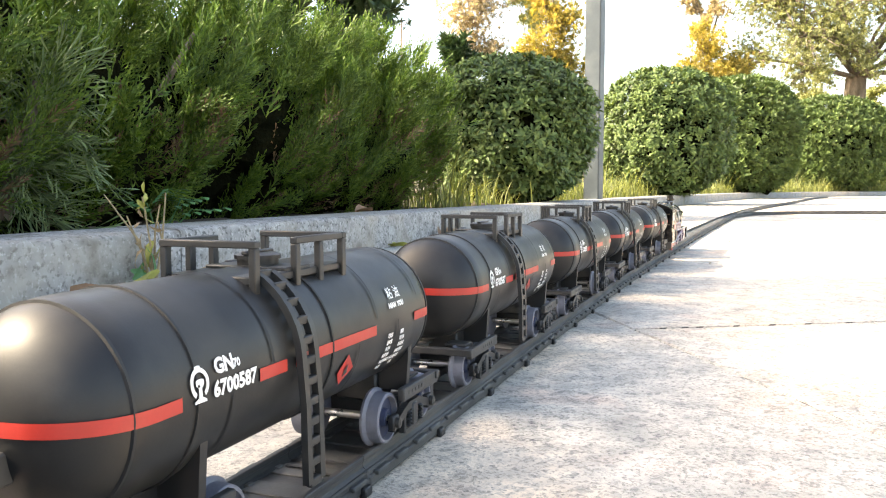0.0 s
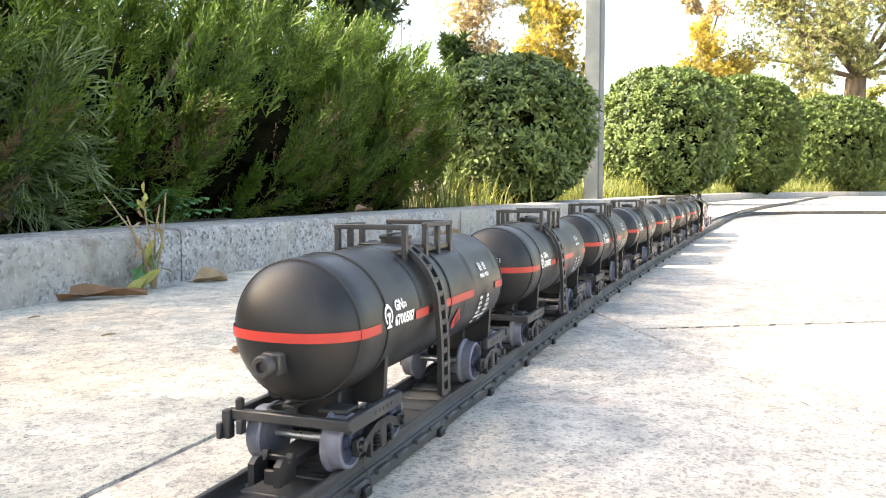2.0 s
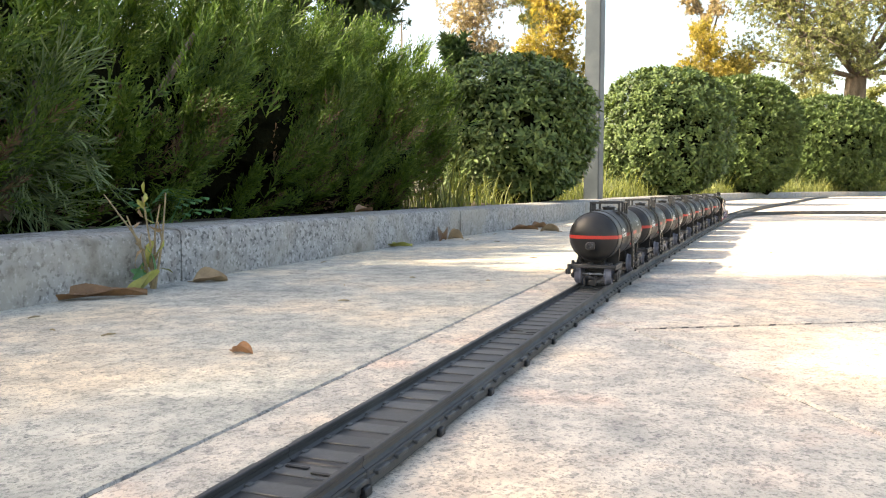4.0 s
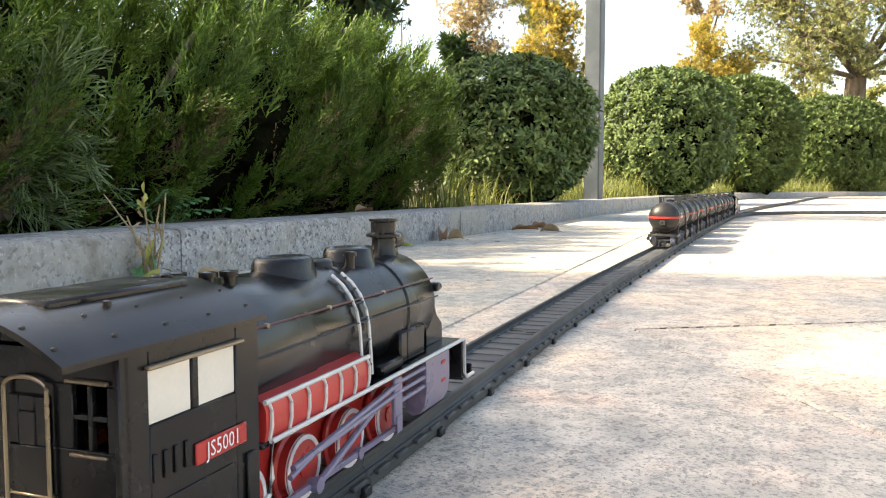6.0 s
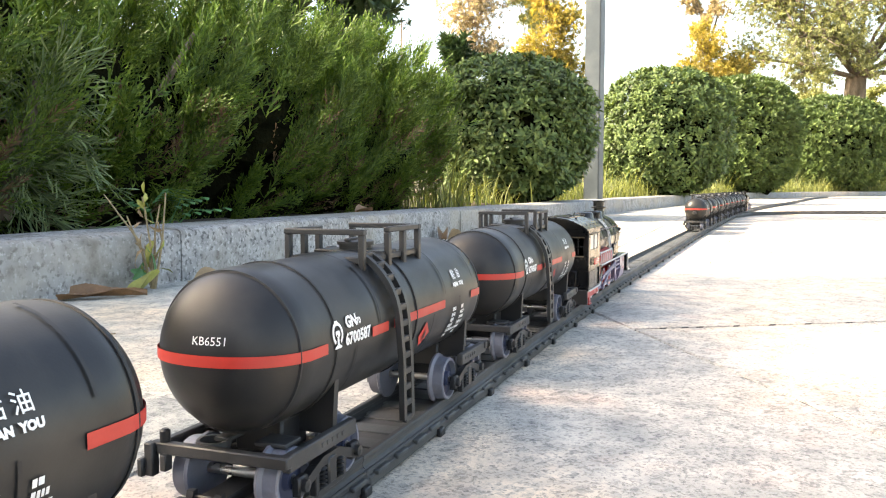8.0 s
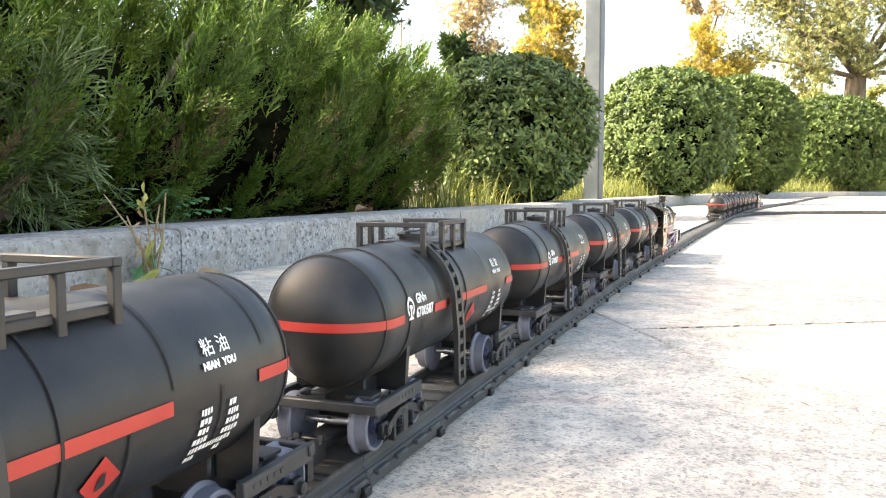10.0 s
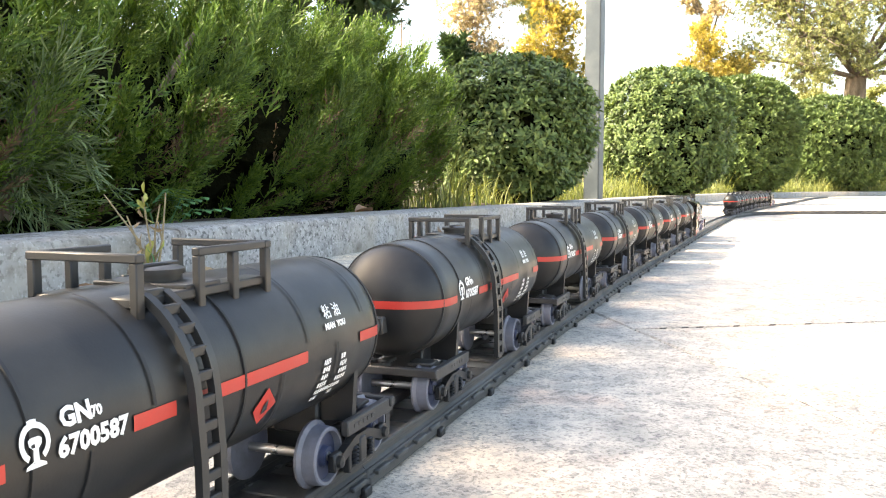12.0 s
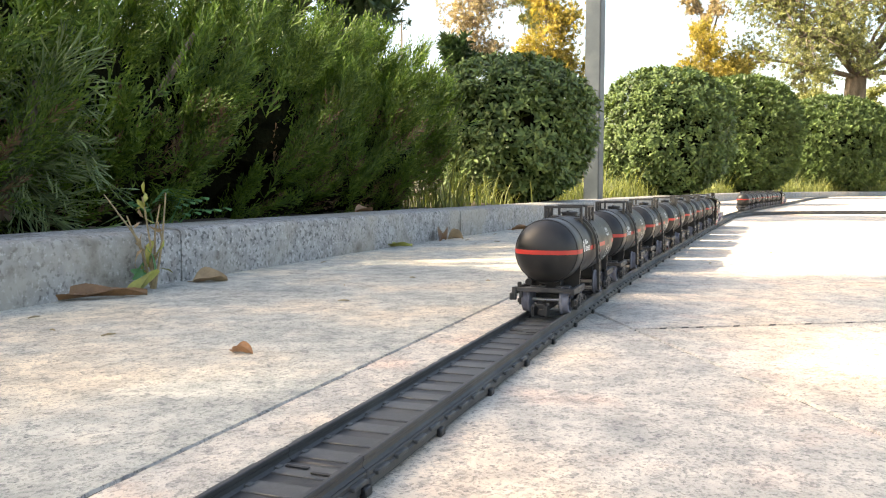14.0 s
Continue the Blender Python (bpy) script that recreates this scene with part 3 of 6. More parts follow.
def build_wagon():
    w = thing("tank_wagon", "black plastic toy tank wagon with red stripe on toy track", "toy wagon", "tank wagons of the toy trains")
    tank = part("tank", Shape().lathe(tank_profile(), 56, "x", (0, 0, ZC)), M_TANK, w, "matt black cylindrical tank with domed ends")
    for x in (-0.0803, -0.0610, 0.0025, 0.0803):
        part("seam", Shape().lathe([(x - 0.0006, tank_radius(x) - 0.0005), (x - 0.0004, tank_radius(x) + 0.0005), (x + 0.0004, tank_radius(x) + 0.0005), (x + 0.0006, tank_radius(x) - 0.0005)], 56, "x", (0, 0, ZC)), M_SEAM, tank)
    for side in (-1, 1):
        for x, a0, a1 in ((0.0690, 18, 82), (0.0335, 9, 82), (-0.0305, 5, 82), (-0.0480, -52, -5), (0.0195, -52, -5), (0.0500, -52, 3)):
            part("half_seam", patch(x, x + 0.0009, a0, a1, side, 0.0005, 1, 10), M_SEAM, tank)
    part("end_stripe", end_band(-1, 0.0668), M_RED, tank, "red stripe round the tank end")
    part("end_stripe", end_band(1, 0.0655), M_RED, tank, "red stripe round the tank end")
    for side in (-1, 1):
        for x0, x1 in ((-0.0365, -0.0235), (-0.0190, 0.0328)):
            part("stripe", patch(x0, x1, -3.6, 4.0, side), M_RED, tank, "red stripe")
        part("number", lettering("6700587", 0.0050, -0.0470 if side < 0 else 0.0470, 1.5, side), M_WHITE, tank, "white wagon number")
        part("class_mark", lettering("GN", 0.0050, -0.0508 if side < 0 else 0.0508, 13.5, side), M_WHITE, tank, "white class letters")
        part("class_mark", lettering("70", 0.0028, -0.0459 if side < 0 else 0.0459, 12.3, side), M_WHITE, tank, "small white class figures")
        ex = -0.0605 if side < 0 else 0.0605
        ring = Shape()
        r = RT + 0.0005
        for k in range(22):
            if k in (0, 1, 20, 21):
                continue
            vs = []
            for a in (k, k + 1):
                t = radians(360 * a / 22 - 90)
                for rad in (0.0023, 0.0033 if k != 11 and k != 10 else 0.0037):
                    u, v = rad * math.cos(t), rad * math.sin(t) * 1.1
                    vs.append((ex + u, side * r * math.cos(radians(8) + v / r), ZC + r * math.sin(radians(8) + v / r)))
            ring.add(vs, [(0, 1, 3, 2)])
        for outline in ([(-0.0050, -0.0086), (0.0050, -0.0086), (0.0046, -0.0074), (0.0014, -0.0060), (0.0012, -0.0018), (0.0030, -0.0002), (0.0032, 0.0018), (0.0020, 0.0026), (-0.0020, 0.0026), (-0.0032, 0.0018), (-0.0030, -0.0002), (-0.0012, -0.0018), (-0.0014, -0.0060), (-0.0046, -0.0074)],):
            vs = [(ex + u, side * r * math.cos(radians(8) + v / r), ZC + r * math.sin(radians(8) + v / r)) for u, v in [(0.45 * q, 0.48 * h - 0.0003) for q, h in outline]]
            ring.add(vs, [tuple(range(len(vs)))])
        part("emblem", ring, M_WHITE, tank, "white round emblem", smooth=False)
        tx = 0.0505 if side < 0 else -0.0505
        part("cargo_name", lettering("\u7c98 \u6cb9", 0.0046, tx, 24.5, side, bold=0.012), M_WHITE, tank, "white cargo name")
        part("cargo_name", lettering("NIAN  YOU", 0.0024, tx, 15.0, side, bold=0.07), M_WHITE, tank, "white cargo name")
        bars = Shape()
        r2 = np.random.default_rng(44)
        for k, cols in enumerate(([(0.0425, 0.0462), (0.0530, 0.0552)], [(0.0425, 0.0462), (0.0530, 0.0566)], [(0.0425, 0.0462), (0.0530, 0.0572)],
                                  [(0.0415, 0.0462), (0.0522, 0.0578)], [(0.0415, 0.0560)], [(0.0412, 0.0440), (0.0520, 0.0545)])):
            ang = -8.5 - 5.6 * k
            for x0, x1 in cols:
                x = x0
                while x < x1:
                    wd = r2.uniform(0.0006, 0.0013)
                    hi = r2.uniform(1.3, 2.1)
                    lo, up = sorted((x, x + wd)) if side < 0 else sorted((-x, -x - wd))
                    bars.add(patch(lo, up, ang - hi, ang + 1.9, side, 0.0005, 1, 2).v, [(0, 3, 4, 1), (1, 4, 5, 2)])
                    x += wd + 0.0003
        tagged(part("data_panel", bars, M_WHITE, tank), "rows of small white data marks", kind="stuff")
        dx = 0.0130 if side < 0 else -0.0130
        dia = Shape()
        vs = [(dx + u, side * r * math.cos(radians(-22) + v / r), ZC + r * math.sin(radians(-22) + v / r)) for u, v in ((0, -0.0054), (0.0054, 0), (0, 0.0054), (-0.0054, 0), (0, 0))]
        dia.add(vs, [(0, 1, 4), (1, 2, 4), (2, 3, 4), (3, 0, 4)])
        part("hazard_diamond", dia, M_RED, tank, "red hazard diamond")
        dia = Shape()
        vs = [(dx + u, side * (r + .0002) * math.cos(radians(-22) + v / r), ZC + (r + .0002) * math.sin(radians(-22) + v / r)) for u, v in ((-0.001, -0.002), (0.0012, -0.001), (0.0006, 0.0022), (-0.0012, 0.0006))]
        dia.add(vs, [(0, 1, 2, 3)])
        part("hazard_flame", dia, M_DARK, tank)
    # outlet valve on the rear end
    v = Shape().box(-0.0970, -0.0860, -0.0035, 0.0035, ZC - 0.0115, ZC - 0.0045, 0.0006).lathe([(-0.1000, 0.0), (-0.1000, 0.0014), (-0.1015, 0.0018), (-0.1015, 0.0030), (-0.1005, 0.0037), (-0.0985, 0.0037), (-0.0980, 0.0028), (-0.0955, 0.0028)], 18, "x", (0, 0.0005, ZC - 0.0080))
    # walkway, manhole and railings on top
    top = ZC + RT
    deck = Shape()
    for y in (-0.0105, 0.0105):
        deck.box(-0.0240, 0.0285, y - 0.0040, y + 0.0040, top - 0.0036, top - 0.0012, 0.0004)
    deck.box(-0.0060, 0.0080, -0.0140, 0.0140, top - 0.0014, top - 0.0002, 0.0003)
    part("walkway", deck, M_RAILING, w, "dark plastic walkway on the tank")
    hatch = Shape().lathe([(top - 0.002, 0.0062), (top + 0.0016, 0.0062), (top + 0.0016, 0.0070), (top + 0.0028, 0.0070), (top + 0.0034, 0.0055), (top + 0.0034, 0.0)], 24, "z", (0.0010, 0.0, 0))
    hatch.box(-0.0065, 0.0085, -0.0010, 0.0010, top + 0.0030, top + 0.0042, 0.0003)
    part("manhole", hatch, M_DARK, w)
    zt = 0.0888

    def post(x, y):
        zb = ZC + math.sqrt(max(0, RT * RT - y * y)) - 0.0016
        part("post", Shape().box(x - 0.0013, x + 0.0013, y - 0.0011, y + 0.0011, zb, zt, 0.0003), M_RAILING, w)

    def bar(x0, x1, y0, y1):
        part("handrail", Shape().box(x0, x1, y0, y1, zt - 0.0001, zt + 0.0019, 0.0003), M_RAILING, w)

    ye = 0.0145
    for x, y in ((-0.0230, -ye), (-0.0230, ye), (-0.0120, ye), (-0.0010, ye), (-0.0015, -ye), (0.0125, -ye), (0.0275, -ye), (0.0275, ye)):
        post(x, y)
    bar(-0.0245, -0.0215, -ye - 0.0012, ye + 0.0012)
    bar(-0.0215, 0.0003, ye - 0.0012, ye + 0.0012)
    bar(-0.0028, 0.0260, -ye - 0.0012, -ye + 0.0012)
    bar(0.0260, 0.0290, -ye - 0.0012, ye + 0.0012)
    # ladders: over the tank's shoulder and straight down
    for side, x in ((-1, -0.0165), (1, 0.0070)):
        pts = []
        r = RT + 0.0026
        for k in range(9):
            a = radians(60 - 54 * k / 8)
            pts.append((side * r * math.cos(a), ZC + r * math.sin(a)))
        pts += [(side * 0.0280, ZC - 0.012), (side * 0.0284, 0.0245)]
        for dx in (-0.0034, 0.0034):
            s = Shape()
            vs, fs = [], []
            for i, (y, z) in enumerate(pts):
                a, b = pts[max(i - 1, 0)], pts[min(i + 1, len(pts) - 1)]
                t = Vector((b[0] - a[0], b[1] - a[1])).normalized()
                nrm = Vector((t.y, -t.x)) * 0.0010
                for u, q in ((-0.0012, -1), (0.0012, -1), (0.0012, 1), (-0.0012, 1)):
                    vs.append((x + dx + u, y + nrm.x * q, z + nrm.y * q))
            for i in range(len(pts) - 1):
                for k in range(4):
                    fs.append((i * 4 + k, i * 4 + (k + 1) % 4, (i + 1) * 4 + (k + 1) % 4, (i + 1) * 4 + k))
            n = 4 * (len(pts) - 1)
            fs += [(0, 1, 2, 3), (n + 3, n + 2, n + 1, n)]
            part("ladder_stile", s.add(vs, fs), M_RAILING, w)
        # rungs at even steps
        dist = [0.0]
        for a, b in zip(pts, pts[1:]):
            dist.append(dist[-1] + math.hypot(b[0] - a[0], b[1] - a[1]))
        nr = 11
        for k in range(nr + 1):
            d = dist[-1] * k / nr
            y = float(np.interp(d, dist, [p[0] for p in pts]))
            z = float(np.interp(d, dist, [p[1] for p in pts]))
            part("rung", Shape().box(x - 0.0030, x + 0.0030, y - 0.0009, y + 0.0009, z - 0.0012, z + 0.0012, 0.0003), M_RAILING, w)
    # end frames, saddles, bogies
    for sign, xb, xc in ((-1, -0.0880, -0.0590), (1, 0.0965, 0.0737)):
        xi = xc - sign * 0.0150
        lo, hi = sorted((xb, xi))
        part("end_beam", Shape().box(*sorted((xb, xb - sign * 0.0032)), -0.0230, 0.0230, 0.0280, 0.0314, 0.0004), M_FRAME, w)
        for y in (-0.0208, 0.0208):
            sb = Shape().box(lo + 0.003, hi, y - 0.0014, y + 0.0014, 0.0262, 0.0312, 0.0004)
            for k in range(5):
                sb.box(xc - 0.0080 + 0.0032 * k, xc - 0.0058 + 0.0032 * k, y - 0.00165, y + 0.00165, 0.0282, 0.0296, 0.0001)
            part("side_beam", sb, M_FRAME, w)
        part("foot_plate", Shape().box(xb - sign * 0.0135 - 0.0045, xb - sign * 0.0135 + 0.0045, -0.0172, -0.0068, 0.0306, 0.0320, 0.0003), M_FRAME, w)
        part("foot_plate", Shape().box(xb - sign * 0.0135 - 0.0045, xb - sign * 0.0135 + 0.0045, 0.0020, 0.0070, 0.0306, 0.0320, 0.0003), M_FRAME, w)
        ring = Shape().lathe([(0.0296, 0.0040), (0.0318, 0.0040), (0.0318, 0.0050), (0.0296, 0.0050), (0.0296, 0.0040)], 22, "z", (xb - sign * 0.0075, 0.0060, 0))
        part("pivot_ring", ring, M_FRAME, w)
        part("brake_cylinder", Shape().lathe([(xc - 0.0095, 0.0), (xc - 0.0095, 0.0026), (xc + 0.0095, 0.0026), (xc + 0.0095, 0.0)], 16, "x", (0, 0.0165, 0.0332)), M_DARK, w)
        hook = Shape().box(xb - 0.0016, xb + 0.0016, 0.0206, 0.0238, 0.0216, 0.0314, 0.0004).box(xb - 0.0030, xb + 0.0030, 0.0232, 0.0252, 0.0216, 0.0270, 0.0004).box(xb - 0.0016, xb + 0.0016, 0.0160, 0.0182, 0.0236, 0.0284, 0.0003)
        part("step_bracket", hook, M_FRAME, w)
        part("lamp_bracket", Shape().lathe([(0.0308, 0.0016), (0.0346, 0.0016), (0.0352, 0.0009)], 10, "z", (xb - sign * 0.002, 0.0188, 0)), M_DARK, w)
        xs = xc - sign * 0.004
        sad = Shape().prism([(-0.0200, 0.0290), (0.0200, 0.0290), (0.0212, 0.0475), (0.0185, 0.0440), (0.0110, 0.0372), (0.0, 0.0345), (-0.0110, 0.0372), (-0.0185, 0.0440), (-0.0212, 0.0475)], xs - 0.0014, xs + 0.0014, "x")
        part("saddle", sad, M_DARK, w)
        part("bolster", Shape().box(xc - 0.0075, xc + 0.0075, -0.0085, 0.0085, 0.0240, 0.0352, 0.0008), M_DARK, w)
        # bogie
        part("bogie_beam", Shape().box(xc - 0.0050, xc + 0.0050, -0.0125, 0.0125, 0.0180, 0.0246, 0.0006), M_DARK, w)
        for y in (-0.0200, 0.0200):
            o = 1 if y > 0 else -1
            fr = Shape()
            arch = [(xc - 0.0190, 0.0195), (xc - 0.0120, 0.0222), (xc - 0.0050, 0.0246), (xc + 0.0050, 0.0246), (xc + 0.0120, 0.0222), (xc + 0.0190, 0.0195), (xc + 0.0190, 0.0168),
                    (xc + 0.0110, 0.0192), (xc + 0.0048, 0.0216), (xc - 0.0048, 0.0216), (xc - 0.0110, 0.0192), (xc - 0.0190, 0.0168)]
            fr.prism(arch, y - 0.0013, y + 0.0013)
            fr.box(xc - 0.0090, xc + 0.0090, y - 0.0013, y + 0.0013, 0.0134, 0.0152, 0.0003)
            for x in (xc - 0.0086, xc + 0.0086):
                fr.box(x - 0.0011, x + 0.0011, y - 0.0012, y + 0.0012, 0.0136, 0.0232, 0.0003)
            fr.box(xc - 0.0026, xc + 0.0026, y - 0.0018, y + 0.0018, 0.0150, 0.0236, 0.0006)
            part("side_frame", fr, M_DARK, w)
            for x in (xc - 0.0055, xc + 0.0055):
                sp = Shape()
                for k in range(5):
                    z = 0.0158 + 0.0013 * k
                    sp.lathe([(z - 0.0005, 0.0011), (z, 0.0019), (z + 0.0005, 0.0011)], 10, "z", (x, y + o * 0.0006, 0))
                part("spring", sp, M_DARK, w)
            for x in (xc - 0.0168, xc + 0.0168):
                part("axle_box", Shape().box(x - 0.0026, x + 0.0026, y - 0.0012, y + 0.0014, 0.0172, 0.0226, 0.0005).lathe([(y + o * 0.0010, 0.0020), (y + o * 0.0026, 0.0018), (y + o * 0.0030, 0.0)], 12, "y", (x, 0, 0.0198)), M_DARK, w)
        # drawbar and coupling
        x1 = xb + (-0.0135 if sign < 0 else 0.0185)
        lo, hi = sorted((xc, x1 - sign * 0.008))
        part("drawbar", Shape().box(lo, hi, -0.0045, 0.0045, 0.0152, 0.0186, 0.0005), M_DARK, w)
        cp = Shape()
        for y in (-0.0046, 0.0046):
            cp.prism([(x1, 0.0125), (x1, 0.0190), (x1 - sign * 0.0022, 0.0206), (x1 - sign * 0.0048, 0.0206), (x1 - sign * 0.0052, 0.0186), (x1 - sign * 0.0072, 0.0186), (x1 - sign * 0.0080, 0.0212), (x1 - sign * 0.0098, 0.0212), (x1 - sign * 0.0098, 0.0125)], y - 0.0011, y + 0.0011)
        cp.box(*sorted((x1 - sign * 0.0080, x1 - sign * 0.0098)), -0.0052, 0.0052, 0.0125, 0.0200, 0.0004)
        cp.box(*sorted((x1 - sign * 0.0006, x1 - sign * 0.0022)), -0.0052, 0.0004, 0.0128, 0.0176, 0.0004)
        part("coupling", cp, M_DARK, w)
        if sign > 0:
            # cranked hangers beside the front coupling
            for y in (-0.0150, -0.0095):
                hang = Shape().prism([(xb - 0.002, 0.0300), (xb + 0.0055, 0.0300), (xb + 0.0055, 0.0255), (xb + 0.0105, 0.0255), (xb + 0.0105, 0.0160), (xb + 0.0070, 0.0160), (xb + 0.0070, 0.0222), (xb + 0.0025, 0.0222), (xb + 0.0025, 0.0262), (xb - 0.002, 0.0262)], y - 0.0012, y + 0.0012)
                part("hanger", hang, M_DARK, w)
            part("hanger_bar", Shape().box(xb + 0.0074, xb + 0.0100, -0.0160, -0.0086, 0.0225, 0.0245, 0.0003), M_DARK, w)
        # wheel sets, which turn
        for x in (xc - 0.0168, xc + 0.0168):
            ax = part("wheel_set", Shape().lathe([(-0.0178, 0.0), (-0.0178, 0.0015), (0.0178, 0.0015), (0.0178, 0.0)], 12, "y"), M_AXLE, w, m=pose(x, 0, RAIL_TOP + TREAD))
            for y, o in ((-0.0152, -1), (0.0152, 1)):
                part("wheel", wheel_shape(y, o), M_WHEEL, ax, "grey-lilac plastic wheel")
                part("hub", Shape().lathe([(y + o * 0.0004, 0.0078), (y + o * 0.0002, 0.0040), (y + o * 0.0006, 0.0034), (y + o * 0.0024, 0.0030), (y + o * 0.0024, 0.0)], 20, "y").box(-0.0028, 0.0028, *sorted((y + o * 0.0003, y + o * 0.0012)), -0.0006, 0.0006, 0.0001), M_HUB, ax)
    return w, v


# ---- steam locomotive ----
def build_loco():
    o = thing("steam_locomotive", "glossy black plastic toy steam locomotive with red wheels and lilac rods", "toy locomotive", "locomotives of the toy trains")
    BZ, BR = 0.0582, 0.0204
    prof = [(-0.0580, 0.0), (-0.0580, BR + 0.0012), (-0.020, BR + 0.0010), (-0.0185, BR + 0.0003), (0.0150, BR), (0.0155, BR + 0.0005), (0.0170, BR + 0.0005), (0.0175, BR), (0.0500, BR - 0.0002), (0.0505, BR + 0.0004), (0.0520, BR + 0.0004), (0.0525, BR - 0.0002),
            (0.0780, BR - 0.0002), (0.0800, BR - 0.0012), (0.0806, BR - 0.0040), (0.0812, BR - 0.0060), (0.0830, BR - 0.0080), (0.0840, 0.0050), (0.0842, 0.0)]
    boiler = part("boiler", Shape().lathe(prof, 48, "x", (0, 0, BZ)), M_LOCO, o, "glossy black boiler with bands")
    for a in (62, 28, 8):
        for side in (-1, 1):
            y, z = side * (BR + 0.0012) * math.cos(radians(a)), BZ + (BR + 0.0012) * math.sin(radians(a))
            if a < 60:
                part("handrail", Shape().tube([(-0.056, y, z), (0.078, y, z)], 0.00035, 6), M_RUSTLINE if a == 28 else M_LOCO, o)
            if a == 28:
                for x in (-0.045, -0.010, 0.030, 0.066):
                    part("handrail_knob", Shape().lathe([(-0.0009, 0.0), (-0.0006, 0.0007), (0.0006, 0.0007), (0.0009, 0.0)], 8, "y", (x, y, z)), M_BRASS, o)
    top = BZ + BR
    part("chimney", Shape().lathe([(top - 0.006, 0.0070), (top - 0.001, 0.0056), (top + 0.0012, 0.0050), (top + 0.0060, 0.0048), (top + 0.0066, 0.0072), (top + 0.0078, 0.0072), (top + 0.0084, 0.0052), (top + 0.0125, 0.0052), (top + 0.0130, 0.0060), (top + 0.0138, 0.0060), (top + 0.0138, 0.0042), (top + 0.010, 0.0040)], 26, "z", (0.0722, 0, 0)), M_LOCO, o)
    lamp = Shape().lathe([(0.0775, 0.0), (0.0775, 0.0036), (0.0830, 0.0040), (0.0842, 0.0040), (0.0842, 0.0030), (0.0830, 0.0)], 18, "x", (0, 0, top + 0.0050)).box(0.0775, 0.0825, -0.0022, 0.0022, top - 0.003, top + 0.0020, 0.0004)
    part("headlamp", lamp, M_LOCO, o)
    for x, w in ((-0.0050, 0.0120), (0.0405, 0.0105)):
        d = Shape().lathe([(top - 0.004, 1.2), (top - 0.0010, 1.10), (top + 0.0004, 1.03), (top + 0.0030, 1.0), (top + 0.0042, 0.92), (top + 0.0046, 0.80), (top + 0.0040, 0.66), (top + 0.0046, 0.5), (top + 0.0046, 0.0)], 28, "z")
        d.v = [(x + a * w, b * 0.0088, c) for a, b, c in d.v]
        part("steam_dome", d, M_LOCO, o)
    part("sand_dome", Shape().lathe([(top - 0.003, 0.0060), (top + 0.0012, 0.0052), (top + 0.0020, 0.0040), (top + 0.0022, 0.0)], 20, "z", (0.0180, 0, 0)), M_LOCO, o)
    for x, y in ((-0.048, -0.003), (-0.043, -0.006), (-0.052, 0.004), (0.0570, 0.0), (0.028, -0.007)):
        part("valve", Shape().lathe([(top - 0.003, 0.0018), (top + 0.0022, 0.0018), (top + 0.0024, 0.0026), (top + 0.0038, 0.0026), (top + 0.0042, 0.0)], 12, "z", (x, y, 0)), M_LOCO, o)
    # cab
    cw, x0, x1, zs = 0.0245, -0.1060, -0.0575, 0.0735
    z0 = 0.0243
    for side in (-1, 1):
        y = side * cw
        a, b = sorted((y, y - side * 0.0016))
        wall = Shape()
        wall.box(x0, -0.0975, a, b, z0, zs, 0.0003).box(-0.0672, x1, a, b, z0, zs, 0.0003).box(-0.0975, -0.0672, a, b, z0, 0.0562, 0.0003).box(-0.0975, -0.0672, a, b, 0.0678, zs, 0.0003).box(-0.0836, -0.0812, a, b, 0.0562, 0.0678, 0.0003)
        part("cab_side", wall, M_LOCO, o)
        for u0, u1 in ((-0.0973, -0.0838), (-0.0810, -0.0674)):
            part("cab_window", Shape().box(u0, u1, *sorted((y - side * 0.0010, y - side * 0.0004)), 0.0563, 0.0677, 0.0001), M_PANE, o, "cream cab window pane")
        part("window_hood", Shape().box(-0.0990, -0.0655, *sorted((y, y + side * 0.0016)), 0.0680, 0.0690, 0.0003), M_BRASS, o)
        for k in range(4):
            part("louvre", Shape().box(-0.0972 + 0.0034 * k, -0.0958 + 0.0034 * k, *sorted((y, y + side * 0.0006)), 0.0440, 0.0500, 0.0002), M_LOCO, o)
        plate = part("number_plate", Shape().box(-0.0835, -0.0640, *sorted((y, y + side * 0.0007)), 0.0432, 0.0482, 0.0003), M_LRED, o, "red cabside plate with white lettering")
        cu = bpy.data.curves.new("letters", "FONT")
        cu.body, cu.size, cu.align_x, cu.align_y, cu.resolution_u = "JS5001", 0.0052, "CENTER", "CENTER", 2
        tmp = bpy.data.objects.new("letters", cu)
        scene.collection.objects.link(tmp)
        bpy.context.view_layer.update()
        me = bpy.data.meshes.new_from_object(tmp.evaluated_get(bpy.context.evaluated_depsgraph_get()))
        bpy.data.objects.remove(tmp)
        letters = Shape().add([(-0.0737 - side * v.co.x * 0.92, y + side * 0.0010, 0.0457 + v.co.y) for v in me.vertices], [tuple(p.vertices) for p in me.polygons])
        part("plate_letters", letters, M_WHITE, plate)
        line = Shape().tube([(x0, y + side * 0.0006, z0), (-0.060, y + side * 0.0006, z0), (-0.0545, y + side * 0.0006, 0.0262), (-0.0530, y + side * 0.0006, 0.0300), (-0.0530, y + side * 0.0006, 0.0398), (0.1010, y + side * 0.0006, 0.0398), (0.1015, y + side * 0.0006, 0.0245), (0.1045, y + side * 0.0006, 0.0222), (0.1135, y + side * 0.0006, 0.0222)], 0.00075, 6)
        part("edge_line", line, M_LINE, o, "silver edge line")
